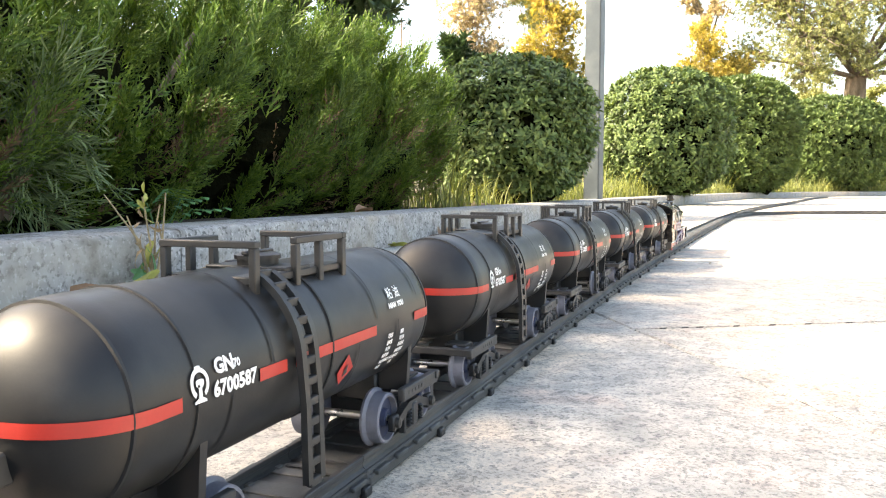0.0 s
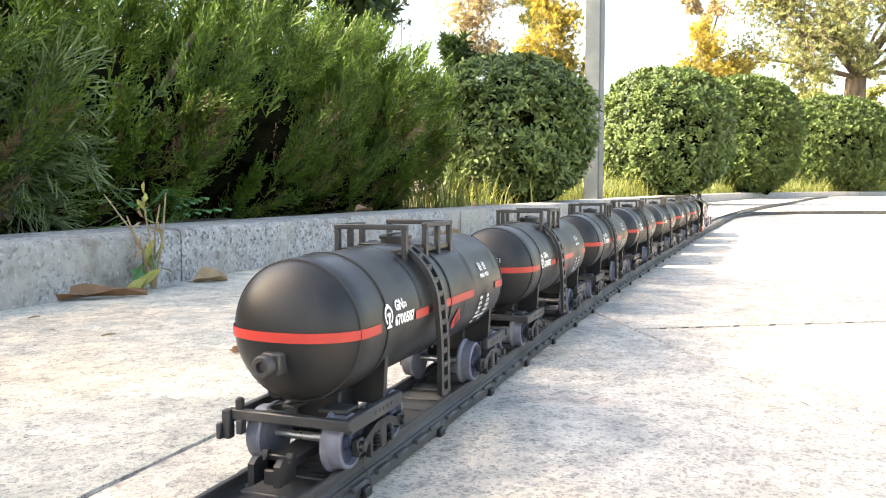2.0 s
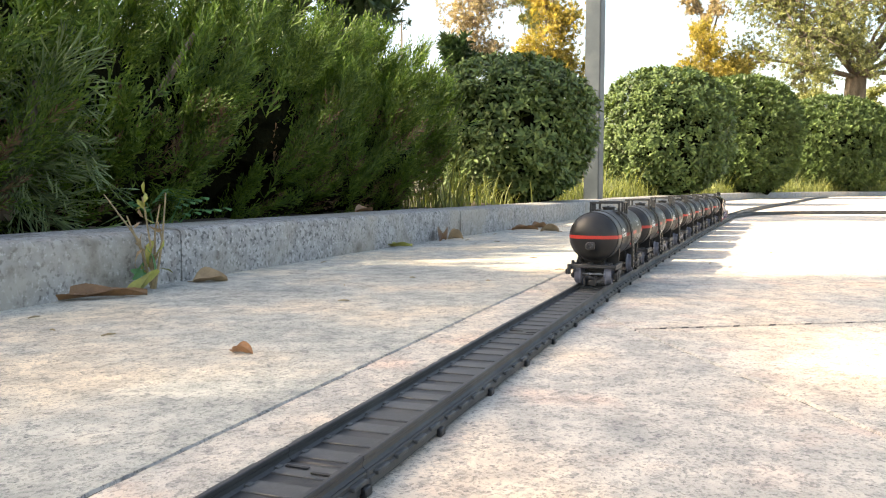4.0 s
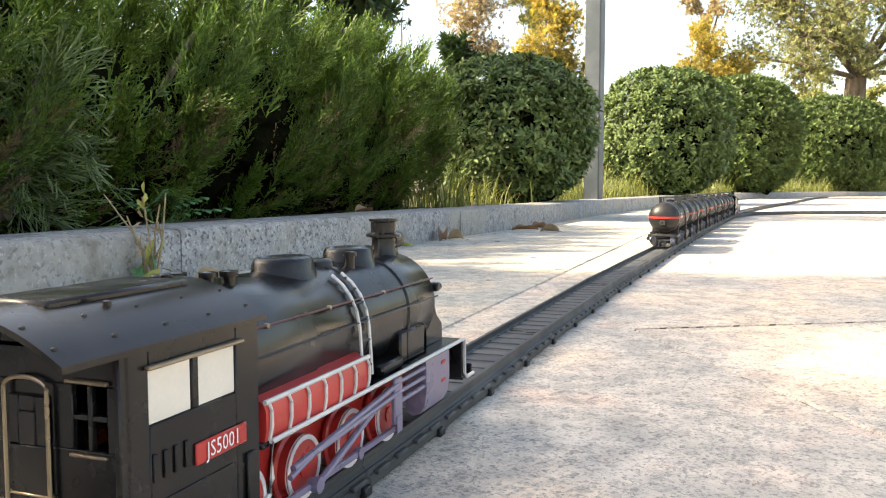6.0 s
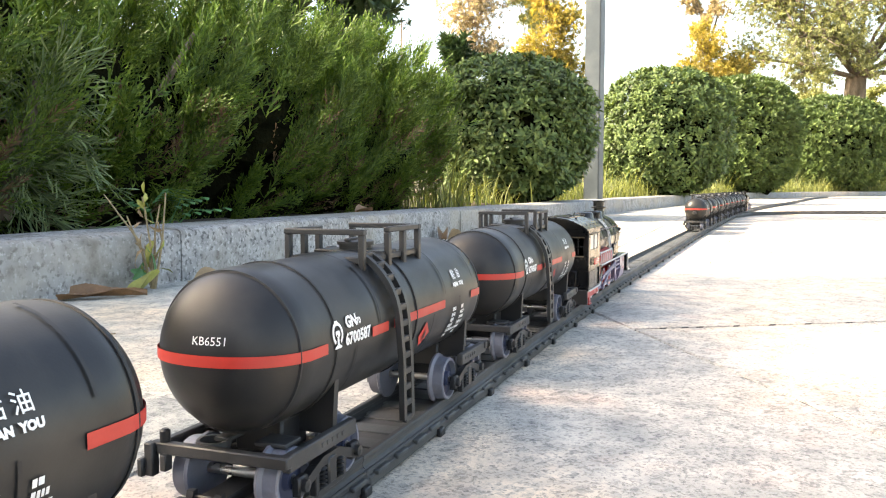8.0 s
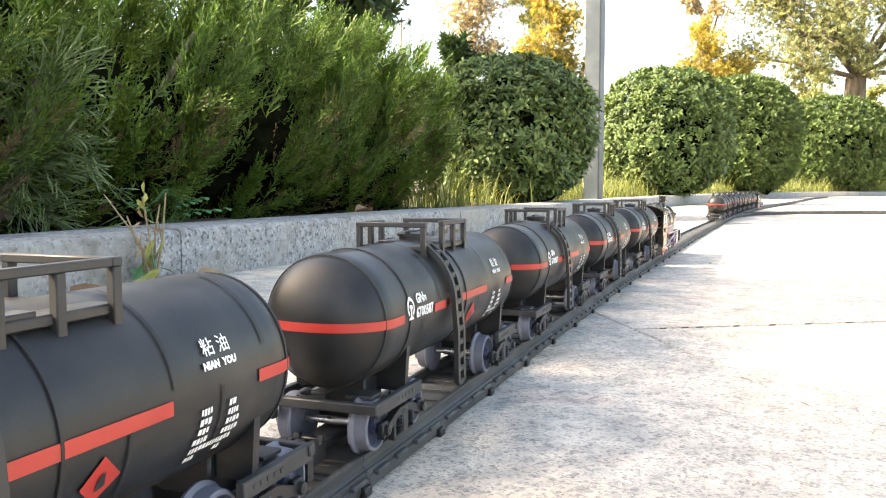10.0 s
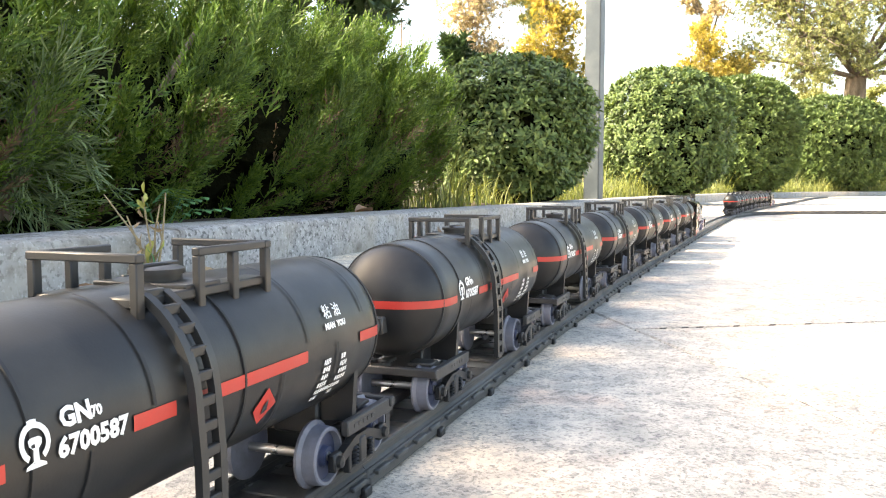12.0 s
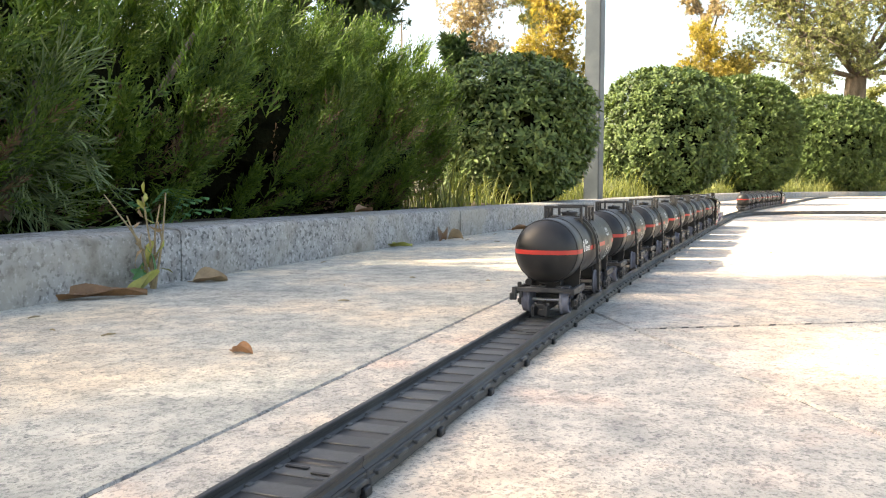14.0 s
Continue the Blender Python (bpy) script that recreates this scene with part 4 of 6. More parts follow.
        part("cab_tank_panel", Shape().box(-0.0640, -0.0600, *sorted((y, y + side * 0.0010)), 0.0262, 0.0400, 0.0003).box(-0.1040, -0.0690, *sorted((y, y + side * 0.0004)), 0.0270, 0.0395, 0.0002), M_LOCO, o)
    xb = -0.1045

    def wall_x(yy0, yy1, zz0, zz1):
        part("back_panel", Shape().box(xb, xb + 0.0014, yy0, yy1, zz0, zz1, 0.0002), M_LOCO, o)

    wall_x(-0.0245, 0.0245, 0.0243, 0.0520), wall_x(-0.0245, 0.0245, 0.0655, 0.0735)
    for y0, y1 in ((-0.0245, -0.0200), (-0.0162, -0.0150), (-0.0112, 0.0112), (0.0150, 0.0162), (0.0200, 0.0245)):
        wall_x(y0, y1, 0.0520, 0.0655)
    for y0, y1 in ((-0.0200, -0.0162), (-0.0150, -0.0112), (0.0112, 0.0150), (0.0162, 0.0200)):
        wall_x(y0, y1, 0.0582, 0.0594)
    for y in (-0.0156, 0.0156):
        part("back_window_hood", Shape().box(xb - 0.0012, xb, y - 0.0054, y + 0.0054, 0.0658, 0.0668, 0.0003), M_BRASS, o)
        part("back_window_sill", Shape().box(xb - 0.0010, xb, y - 0.0048, y + 0.0048, 0.0508, 0.0515, 0.0002), M_BRASS, o)
    door = Shape().box(xb - 0.0010, xb, -0.0052, 0.0052, 0.0262, 0.0520, 0.0003)
    for a, b in ((-0.0052, -0.0022), (0.0022, 0.0052)):
        door.box(xb - 0.0010, xb, a, b, 0.0520, 0.0625, 0.0003)
    door.box(xb - 0.0010, xb, -0.0022, 0.0022, 0.0590, 0.0625, 0.0003)
    part("cab_door", door, M_LOCO, o)
    part("door_window", Shape().box(xb - 0.0012, xb - 0.0004, -0.0022, 0.0022, 0.0520, 0.0590, 0.0002), M_SEAM, o)
    trim = Shape().tube([(xb - 0.0012, -0.0058, 0.0258), (xb - 0.0012, -0.0058, 0.0625)] + [(xb - 0.0012, -0.0058 * math.cos(radians(18 * k)), 0.0640 + 0.0024 * math.sin(radians(18 * k))) for k in range(11)] + [(xb - 0.0012, 0.0058, 0.0258)], 0.0005, 6)
    trim.box(xb - 0.0016, xb, -0.0070, 0.0070, 0.0252, 0.0260, 0.0002).box(xb - 0.0013, xb, -0.0060, 0.0060, 0.0412, 0.0417, 0.0001)
    part("door_trim", trim, M_BRASS, o)
    part("back_skirt", Shape().box(-0.1062, -0.1035, -0.0238, 0.0238, 0.0135, 0.0250, 0.0005), M_DARK, o)
    part("cab_front", Shape().box(x1 - 0.0015, x1, -0.0244, 0.0244, 0.0400, zs, 0.0003), M_LOCO, o)
    # roof: a barrel that overhangs the back
    roof = Shape()
    arc = [(cwk, zs + (0.0822 - zs) * (1 - (cwk / 0.0262) ** 2)) for cwk in [0.0262 * (k / 8 - 1) for k in range(17)]]
    out = arc + [(y, z - 0.0013) for y, z in reversed(arc)]
    roof.prism(out, -0.1215, -0.0560, "x")
    part("cab_roof", roof, M_LOCO, o, "glossy black riveted barrel roof")
    gable = Shape().prism([(y * 0.92, z - 0.0012) for y, z in arc] + [(0.0240, zs - 0.0004), (-0.0240, zs - 0.0004)], xb, xb + 0.0014, "x")
    part("cab_gable", gable, M_LOCO, o)
    for k in range(5):
        for y in (-0.022, -0.0145, 0.0, 0.0145, 0.022):
            z = zs + (0.0822 - zs) * (1 - (y / 0.0262) ** 2)
            x = -0.1190 + 0.0150 * k
            part("rivet", Shape().lathe([(z - 0.0004, 0.0007), (z + 0.0002, 0.0006), (z + 0.0005, 0.0)], 6, "z", (x, y, 0)), M_LOCO, o)
    part("roof_hatch", Shape().box(-0.1080, -0.0640, -0.0090, 0.0090, 0.0806, 0.0826, 0.0006), M_LOCO, o)
    part("roof_whistle", Shape().lathe([(0.0780, 0.0010), (0.0812, 0.0010), (0.0815, 0.0)], 10, "z", (-0.0950, -0.0120, 0)), M_LOCO, o)
    for x in (-0.0640, -0.0605):
        part("safety_valve", Shape().lathe([(0.0790, 0.0014), (0.0828, 0.0014), (0.0832, 0.0008), (0.0832, 0.0)], 12, "z", (x, 0.001, 0)), M_LOCO, o)
    # running board, frames, boxes
    part("running_board", Shape().box(-0.0560, 0.1010, -0.0244, 0.0244, 0.0382, 0.0398, 0.0004), M_LOCO, o)
    front = Shape().box(0.0995, 0.1012, -0.0244, 0.0244, 0.0225, 0.0385, 0.0003).box(0.1010, 0.1140, -0.0244, 0.0244, 0.0212, 0.0226, 0.0004).box(0.1125, 0.1142, -0.0244, 0.0244, 0.0212, 0.0262, 0.0004)
    part("buffer_beam", front, M_LOCO, o)
    part("main_frame", Shape().box(-0.1030, 0.0990, -0.0105, 0.0105, 0.0190, 0.0382, 0.0006), M_LRED, o)
    part("ashpan", Shape().box(-0.1060, -0.0560, -0.0150, 0.0150, 0.0240, 0.0400, 0.0006), M_LOCO, o)
    for side in (-1, 1):
        y = side * 0.0238
        step = Shape().box(-0.1050, -0.0600, *sorted((y, y - side * 0.0016)), 0.0185, 0.0240, 0.0003).box(-0.0990, -0.0920, *sorted((y, y - side * 0.0016)), 0.0128, 0.0190, 0.0003).box(-0.0995, -0.0905, *sorted((y - side * 0.004, y + side * 0.0008)), 0.0126, 0.0136, 0.0003)
        part("cab_step", step, M_LRED, o, "red cab step and valance")
        # red air tank with a sloping lid and ribs
        box = Shape().prism([(side * 0.0125, 0.0398), (side * 0.0240, 0.0398), (side * 0.0246, 0.0430), (side * 0.0246, 0.0478), (side * 0.0236, 0.0500), (side * 0.0150, 0.0530), (side * 0.0125, 0.0530)], -0.0545, 0.0072, "x")
        tank = part("side_reservoir", box, M_LRED, o, "red ribbed side reservoir")
        for k in range(7):
            x = -0.0525 + 0.0097 * k
            part("rib", Shape().tube([(x, side * 0.0242, 0.0400), (x, side * 0.0250, 0.0435), (x, side * 0.0250, 0.0475), (x, side * 0.0240, 0.0500)], 0.0006, 6), M_LINE, tank)
        part("lid_edge", Shape().tube([(-0.0545, side * 0.0242, 0.0502), (0.0072, side * 0.0242, 0.0502)], 0.0007, 6), M_LINE, tank)
        # boiler ladder
        pts = [(side * (BR + 0.0012) * math.cos(radians(a)), BZ + (BR + 0.0012) * math.sin(radians(a))) for a in (58, 45, 32, 18, 4)] + [(side * 0.0222, 0.0500), (side * 0.0226, 0.0430)]
        for x in (0.0060, 0.0128):
            part("ladder_stile", Shape().tube([(x, y, z) for y, z in pts], 0.0006, 6), M_LINE, o)
        for k in range(6):
            y, z = np.interp(k + 0.5, range(7), [p[0] for p in pts]), np.interp(k + 0.5, range(7), [p[1] for p in pts])
            part("rung", Shape().tube([(0.0060, y, z), (0.0128, y, z)], 0.0005, 5), M_LOCO, o)
        part("air_pump", Shape().box(0.0420, 0.0660, *sorted((side * 0.0140, side * 0.0205)), 0.0398, 0.0520, 0.0008).box(0.0480, 0.0500, *sorted((side * 0.0140, side * 0.0208)), 0.0405, 0.0515, 0.0004), M_LOCO, o)
        part("oil_box", Shape().box(0.0220, 0.0400, *sorted((side * 0.0150, side * 0.0225)), 0.0398, 0.0440, 0.0008), M_LOCO, o)
        bracket = Shape().prism([(0.0790, 0.0640), (0.0850, 0.0640), (0.0870, 0.0560), (0.0900, 0.0510), (0.0960, 0.0470), (0.0965, 0.0400), (0.0780, 0.0400), (0.0775, 0.0560)], *sorted((side * 0.0130, side * 0.0165)))
        part("front_bracket", bracket, M_LOCO, o)
        part("marker_lamp", Shape().box(0.0800, 0.0835, *sorted((side * 0.0165, side * 0.0205)), 0.0625, 0.0660, 0.0005).lathe([(0.0835, 0.0016), (0.0858, 0.0016), (0.0862, 0.0)], 10, "x", (0, side * 0.0188, 0.0642)), M_LOCO, o)
        # cylinder block and valve gear in lilac plastic
        y0, y1 = sorted((side * 0.0150, side * 0.0238))
        cyl = Shape().prism([(side * 0.0150, 0.0380), (side * 0.0238, 0.0380), (side * 0.0240, 0.0270), (side * 0.0232, 0.0205), (side * 0.0212, 0.0170), (side * 0.0180, 0.0160), (side * 0.0150, 0.0175)], 0.0590, 0.0850, "x")
        blk = part("cylinder_block", cyl, M_ROD, o, "lilac-grey cylinder block")
        part("cylinder_mark", Shape().box(0.0755, 0.0800, *sorted((side * 0.0239, side * 0.0242)), 0.0335, 0.0350, 0.0001).box(0.0755, 0.0800, *sorted((side * 0.0238, side * 0.0242)), 0.0262, 0.0275, 0.0001), M_RED, blk)
        part("gear_hanger", Shape().box(0.0290, 0.0360, *sorted((side * 0.0222, side * 0.0238)), 0.0210, 0.0378, 0.0005).box(0.0300, 0.0345, *sorted((side * 0.0236, side * 0.0244)), 0.0180, 0.0240, 0.0006), M_ROD, o)
        for z in (0.0355, 0.0318, 0.0282):
            part("slide_bar", Shape().tube([(0.0350, side * 0.0228, z), (0.0600, side * 0.0228, z)], 0.0009, 8), M_ROD, o)
        part("eccentric_rod", Shape().tube([(-0.0400, side * 0.0236, 0.0282), (0.0320, side * 0.0234, 0.0352)], 0.0010, 8), M_ROD, o)
        part("radius_rod", Shape().tube([(-0.0420, side * 0.0238, 0.0262), (-0.0300, side * 0.0238, 0.0290), (0.0330, side * 0.0236, 0.0322)], 0.0009, 8), M_ROD, o)
    # driving wheels, which turn, and rods, which go round with the cranks
    wheels, rods = [], []
    for x in WHEELS_X:
        ax = part("driving_wheel_set", Shape().lathe([(-0.0170, 0.0), (-0.0170, 0.0018), (0.0170, 0.0018), (0.0170, 0.0)], 10, "y"), M_DARK, o, m=pose(x, 0, RAIL_TOP + WHEEL_R))
        for side in (-1, 1):
            y = side * 0.0152
            disc = Shape().lathe([(y - side * 0.0032, 0.0030), (y - side * 0.0032, WHEEL_R + 0.0011), (y - side * 0.0022, WHEEL_R + 0.0011), (y - side * 0.0016, WHEEL_R), (y + side * 0.0016, WHEEL_R - 0.0002), (y + side * 0.0016, WHEEL_R - 0.0018)], 30, "y")
            disc.lathe([(y - side * 0.0008, WHEEL_R - 0.0016), (y - side * 0.0008, 0.0)], 30, "y")
            for k in range(10):
                a = math.pi * 2 * k / 10
                u, v = math.cos(a), math.sin(a)
                disc.tube([(0.002 * u, y + side * 0.0004, 0.002 * v), ((WHEEL_R - 0.0012) * u, y + side * 0.0004, (WHEEL_R - 0.0012) * v)], 0.0007, 5, False)
            disc.lathe([(y, 0.0030), (y + side * 0.0022, 0.0028), (y + side * 0.0022, 0.0)], 14, "y")
            wl = part("wheel", disc, M_LRED, ax, "red spoked driving wheel")
            part("white_rim", Shape().lathe([(y + side * 0.0010, WHEEL_R - 0.0018), (y + side * 0.0019, WHEEL_R - 0.0017), (y + side * 0.0019, WHEEL_R - 0.0003), (y + side * 0.0010, WHEEL_R - 0.0001)], 30, "y"), M_LRIM, ax)
        wheels.append(ax)
    for side in (-1, 1):
        y = side * 0.0202
        rod = Shape().box(WHEELS_X[0] - 0.002, WHEELS_X[-1] + 0.002, y - 0.0008, y + 0.0008, -0.0010, 0.0010, 0.0003)
        for x in WHEELS_X:
            rod.lathe([(y - side * 0.0010, 0.0), (y - side * 0.0010, 0.0020), (y + side * 0.0012, 0.0020), (y + side * 0.0012, 0.0)], 14, "y", (x, 0, 0))
        rods.append((part("coupling_rod", rod, M_ROD, o, m=pose(0, 0, RAIL_TOP + WHEEL_R)), 0 if side < 0 else 90))
    dx = 0.0600 - WHEELS_X[1]
    for side in (-1, 1):
        y = side * 0.0218
        main = Shape().tube([(0, y, 0), (0.0440, y, 0.0050)], 0.0012, 8).lathe([(y - 0.0011, 0.0), (y - 0.0011, 0.0024), (y + 0.0011, 0.0024), (y + 0.0011, 0.0)], 14, "y")
        rods.append((part("connecting_rod", main, M_ROD, o, m=pose(WHEELS_X[1], 0, RAIL_TOP + WHEEL_R)), 0 if side < 0 else 90))
    part("drawbar", Shape().box(-0.1300, -0.1000, -0.0040, 0.0040, 0.0152, 0.0186, 0.0005), M_DARK, o)
    part("coupling", Shape().box(-0.1330, -0.1290, -0.0060, 0.0060, 0.0128, 0.0226, 0.0005), M_DARK, o)
    return o


WHEELS_X = (-0.0530, -0.0225, 0.0080, 0.0385)
WHEEL_R, CRANK = 0.0100, 0.0045


# ---- plants ----
RNG = np.random.default_rng(7)


def frame_to(d, roll):
    """Rotation matrices whose z axis is each row of d, rolled about it."""
    d = d / np.linalg.norm(d, axis=1, keepdims=True)
    ref = np.where(np.abs(d[:, 2:3]) < 0.9, np.array([[0.0, 0.0, 1.0]]), np.array([[1.0, 0.0, 0.0]]))
    e = np.cross(ref, d)
    e /= np.linalg.norm(e, axis=1, keepdims=True)
    g = np.cross(d, e)
    c, s = np.cos(roll)[:, None], np.sin(roll)[:, None]
    return np.stack([e * c + g * s, g * c - e * s, d], axis=2)


def scatter(template, places, dirs, sizes, rolls=None):
    """Copies of a template (vertices, faces) at places, its z turned to dirs, joined to one list."""
    tv, tf = template
    n = len(places)
    rolls = RNG.uniform(0, 6.28, n) if rolls is None else rolls
    m = frame_to(np.asarray(dirs, float), rolls)
    v = np.einsum("nij,kj->nki", m, tv) * np.asarray(sizes)[:, None, None] + np.asarray(places)[:, None, :]
    k = len(tv)
    return v.reshape(-1, 3), [[f + i * k for f in q] for i in range(n) for q in tf]


def mass(name, chunks, mat, parent=None, label=""):
    """One mesh out of several scattered lists."""
    vs, fs, k = [], [], 0
    for v, f in chunks:
        vs.append(v)
        fs += [[i + k for i in q] for q in f] if k else f
        k += len(v)
    me = bpy.data.meshes.new(name)
    me.from_pydata(np.concatenate(vs).tolist(), [], fs)
    me.materials.append(mat)
    ob = new(name, me)
    ob.parent = parent
    return tagged(ob, label)


def frond_template(seed, nodes=8, spread=0.78, cord=0.0200, reach=0.30, curl=0.0):
    """A flat forked juniper spray, 1 long, along z: blunt round cords that fan out on both sides of the stem."""
    r = np.random.default_rng(seed)
    vs, fs = [], []

    def cord_piece(p, d, length, rad):
        d = d / np.linalg.norm(d)
        e = np.cross(d, [0.31, 0.52, 0.79])
        e /= np.linalg.norm(e)
        g = np.cross(d, e)
        k = len(vs)
        vs.append(p)
        for a in (0, 2.094, 4.189):
            vs.append(p + d * length * 0.80 + (e * math.cos(a) + g * math.sin(a)) * rad)
        vs.append(p + d * length)
        fs.extend([[k, k + 2, k + 1], [k, k + 3, k + 2], [k, k + 1, k + 3], [k + 1, k + 2, k + 4], [k + 2, k + 3, k + 4], [k + 3, k + 1, k + 4]])
        return p + d * length * 0.86

    p = np.zeros(3)
    d = np.array([0.0, 0.0, 1.0])
    for i in range(nodes):
        t = i / nodes
        d = d + np.array([r.normal(0, 0.07), r.normal(0, 0.07) + curl * 0.12, 0.0])
        d /= np.linalg.norm(d)
        q = cord_piece(p, d, 1.16 / nodes, cord * (1.25 - 0.4 * t))
        for sgn in (-1, 1):
            out = np.array([sgn * math.cos(0.5 * r.normal()), 0.75 * r.normal(), 0.0])
            dd = d + out * spread * r.uniform(0.7, 1.15)
            ln = reach * r.uniform(0.72, 1.1) * (1.0 - 0.45 * t)
            tip = cord_piece(p + (q - p) * r.uniform(0.1, 0.8), dd, ln, cord)
            if sgn != (-1) ** i:
                continue
            start = tip - dd / np.linalg.norm(dd) * ln * r.uniform(0.25, 0.5)
            cord_piece(start, dd * 0.55 + d * 0.7 + r.normal(0, 0.22, 3), ln * r.uniform(0.5, 0.75), cord * 0.9)
        p = q
    cord_piece(p, d, 0.22, cord)
    return np.array(vs), fs


FRONDS = [frond_template(s) for s in range(5)]
LONG_FRONDS = [frond_template(s, 5, 0.55, 0.0125, 0.60, 1.0) for s in range(20, 23)]


def leaf_template(rows, width, fold=0.12, droop=0.25):
    """A blade 1 long along x, with a folded midrib: rows of (along, half width)."""
    vs, fs = [], []
    for t, w in rows:
        z = droop * t * (1 - t) * 2 - droop * 0.35 * t * t
        vs += [(t, -w * width, z + fold * w * width * 2), (t, 0.0, z), (t, w * width, z + fold * w * width * 2)]
    for i in range(len(rows) - 1):
        k = 3 * i
        fs += [[k, k + 3, k + 4, k + 1], [k + 1, k + 4, k + 5, k + 2]]
    return np.array(vs), fs


OBOVATE = leaf_template([(0.0, 0.12), (0.38, 0.55), (0.78, 1.0), (1.0, 0.3)], 0.165)
FAR_LEAF = (np.array([(0, 0, 0), (0.55, -0.19, 0.07), (1.0, 0, -0.05), (0.55, 0.19, 0.07)]), [[0, 1, 2], [0, 2, 3]])
PLAIN_LEAF = leaf_template([(0.0, 0.1), (0.45, 1.0), (1.0, 0.1)], 0.26)


def rosette_template(seed, leaf, count=9):
    """Leaves spread round a shoot that points along z."""
    r = np.random.default_rng(seed)
    vs, fs = [], []
    for i in range(count):
        az = i * 2.4 + r.normal(0, 0.25)
        el = radians(12 + 58 * i / count + r.normal(0, 9))
        ln = r.uniform(0.75, 1.1) * (1.0 if i < count * 0.7 else 0.7)
        ca, sa, ce_, se_ = math.cos(az), math.sin(az), math.cos(el), math.sin(el)
        ex = np.array([ca * ce_, sa * ce_, se_])
        ey = np.array([-sa, ca, 0.0])
        ez = np.cross(ex, ey)
        k = len(vs)
        for x, y, z in leaf[0] * ln:
            vs.append(ex * x + ey * y + ez * z + np.array([0, 0, 0.03 * i]))
        fs += [[k + q for q in f] for f in leaf[1]]
    return np.array(vs), fs


ROSETTES = [rosette_template(s, OBOVATE) for s in range(4)]
CLUSTERS = [rosette_template(s, FAR_LEAF, 9) for s in range(10, 14)]


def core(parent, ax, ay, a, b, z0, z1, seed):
    """The dense inside of a bush: a lumpy mass that no light passes, near-black in place of shade."""
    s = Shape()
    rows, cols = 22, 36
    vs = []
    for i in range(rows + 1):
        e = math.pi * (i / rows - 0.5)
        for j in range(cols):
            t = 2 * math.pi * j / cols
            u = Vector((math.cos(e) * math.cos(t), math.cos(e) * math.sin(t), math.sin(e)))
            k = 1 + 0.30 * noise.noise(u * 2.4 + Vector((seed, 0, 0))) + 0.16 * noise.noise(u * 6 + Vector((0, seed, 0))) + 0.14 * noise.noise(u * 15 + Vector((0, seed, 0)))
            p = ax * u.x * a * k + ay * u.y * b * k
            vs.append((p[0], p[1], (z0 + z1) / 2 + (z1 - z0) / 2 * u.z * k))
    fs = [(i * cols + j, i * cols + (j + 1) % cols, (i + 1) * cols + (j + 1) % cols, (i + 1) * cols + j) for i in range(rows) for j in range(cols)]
    part("inner_foliage", s.add(vs, fs), M_CORE, parent, "near-black core painted as the shade inside the bush", smooth=False)


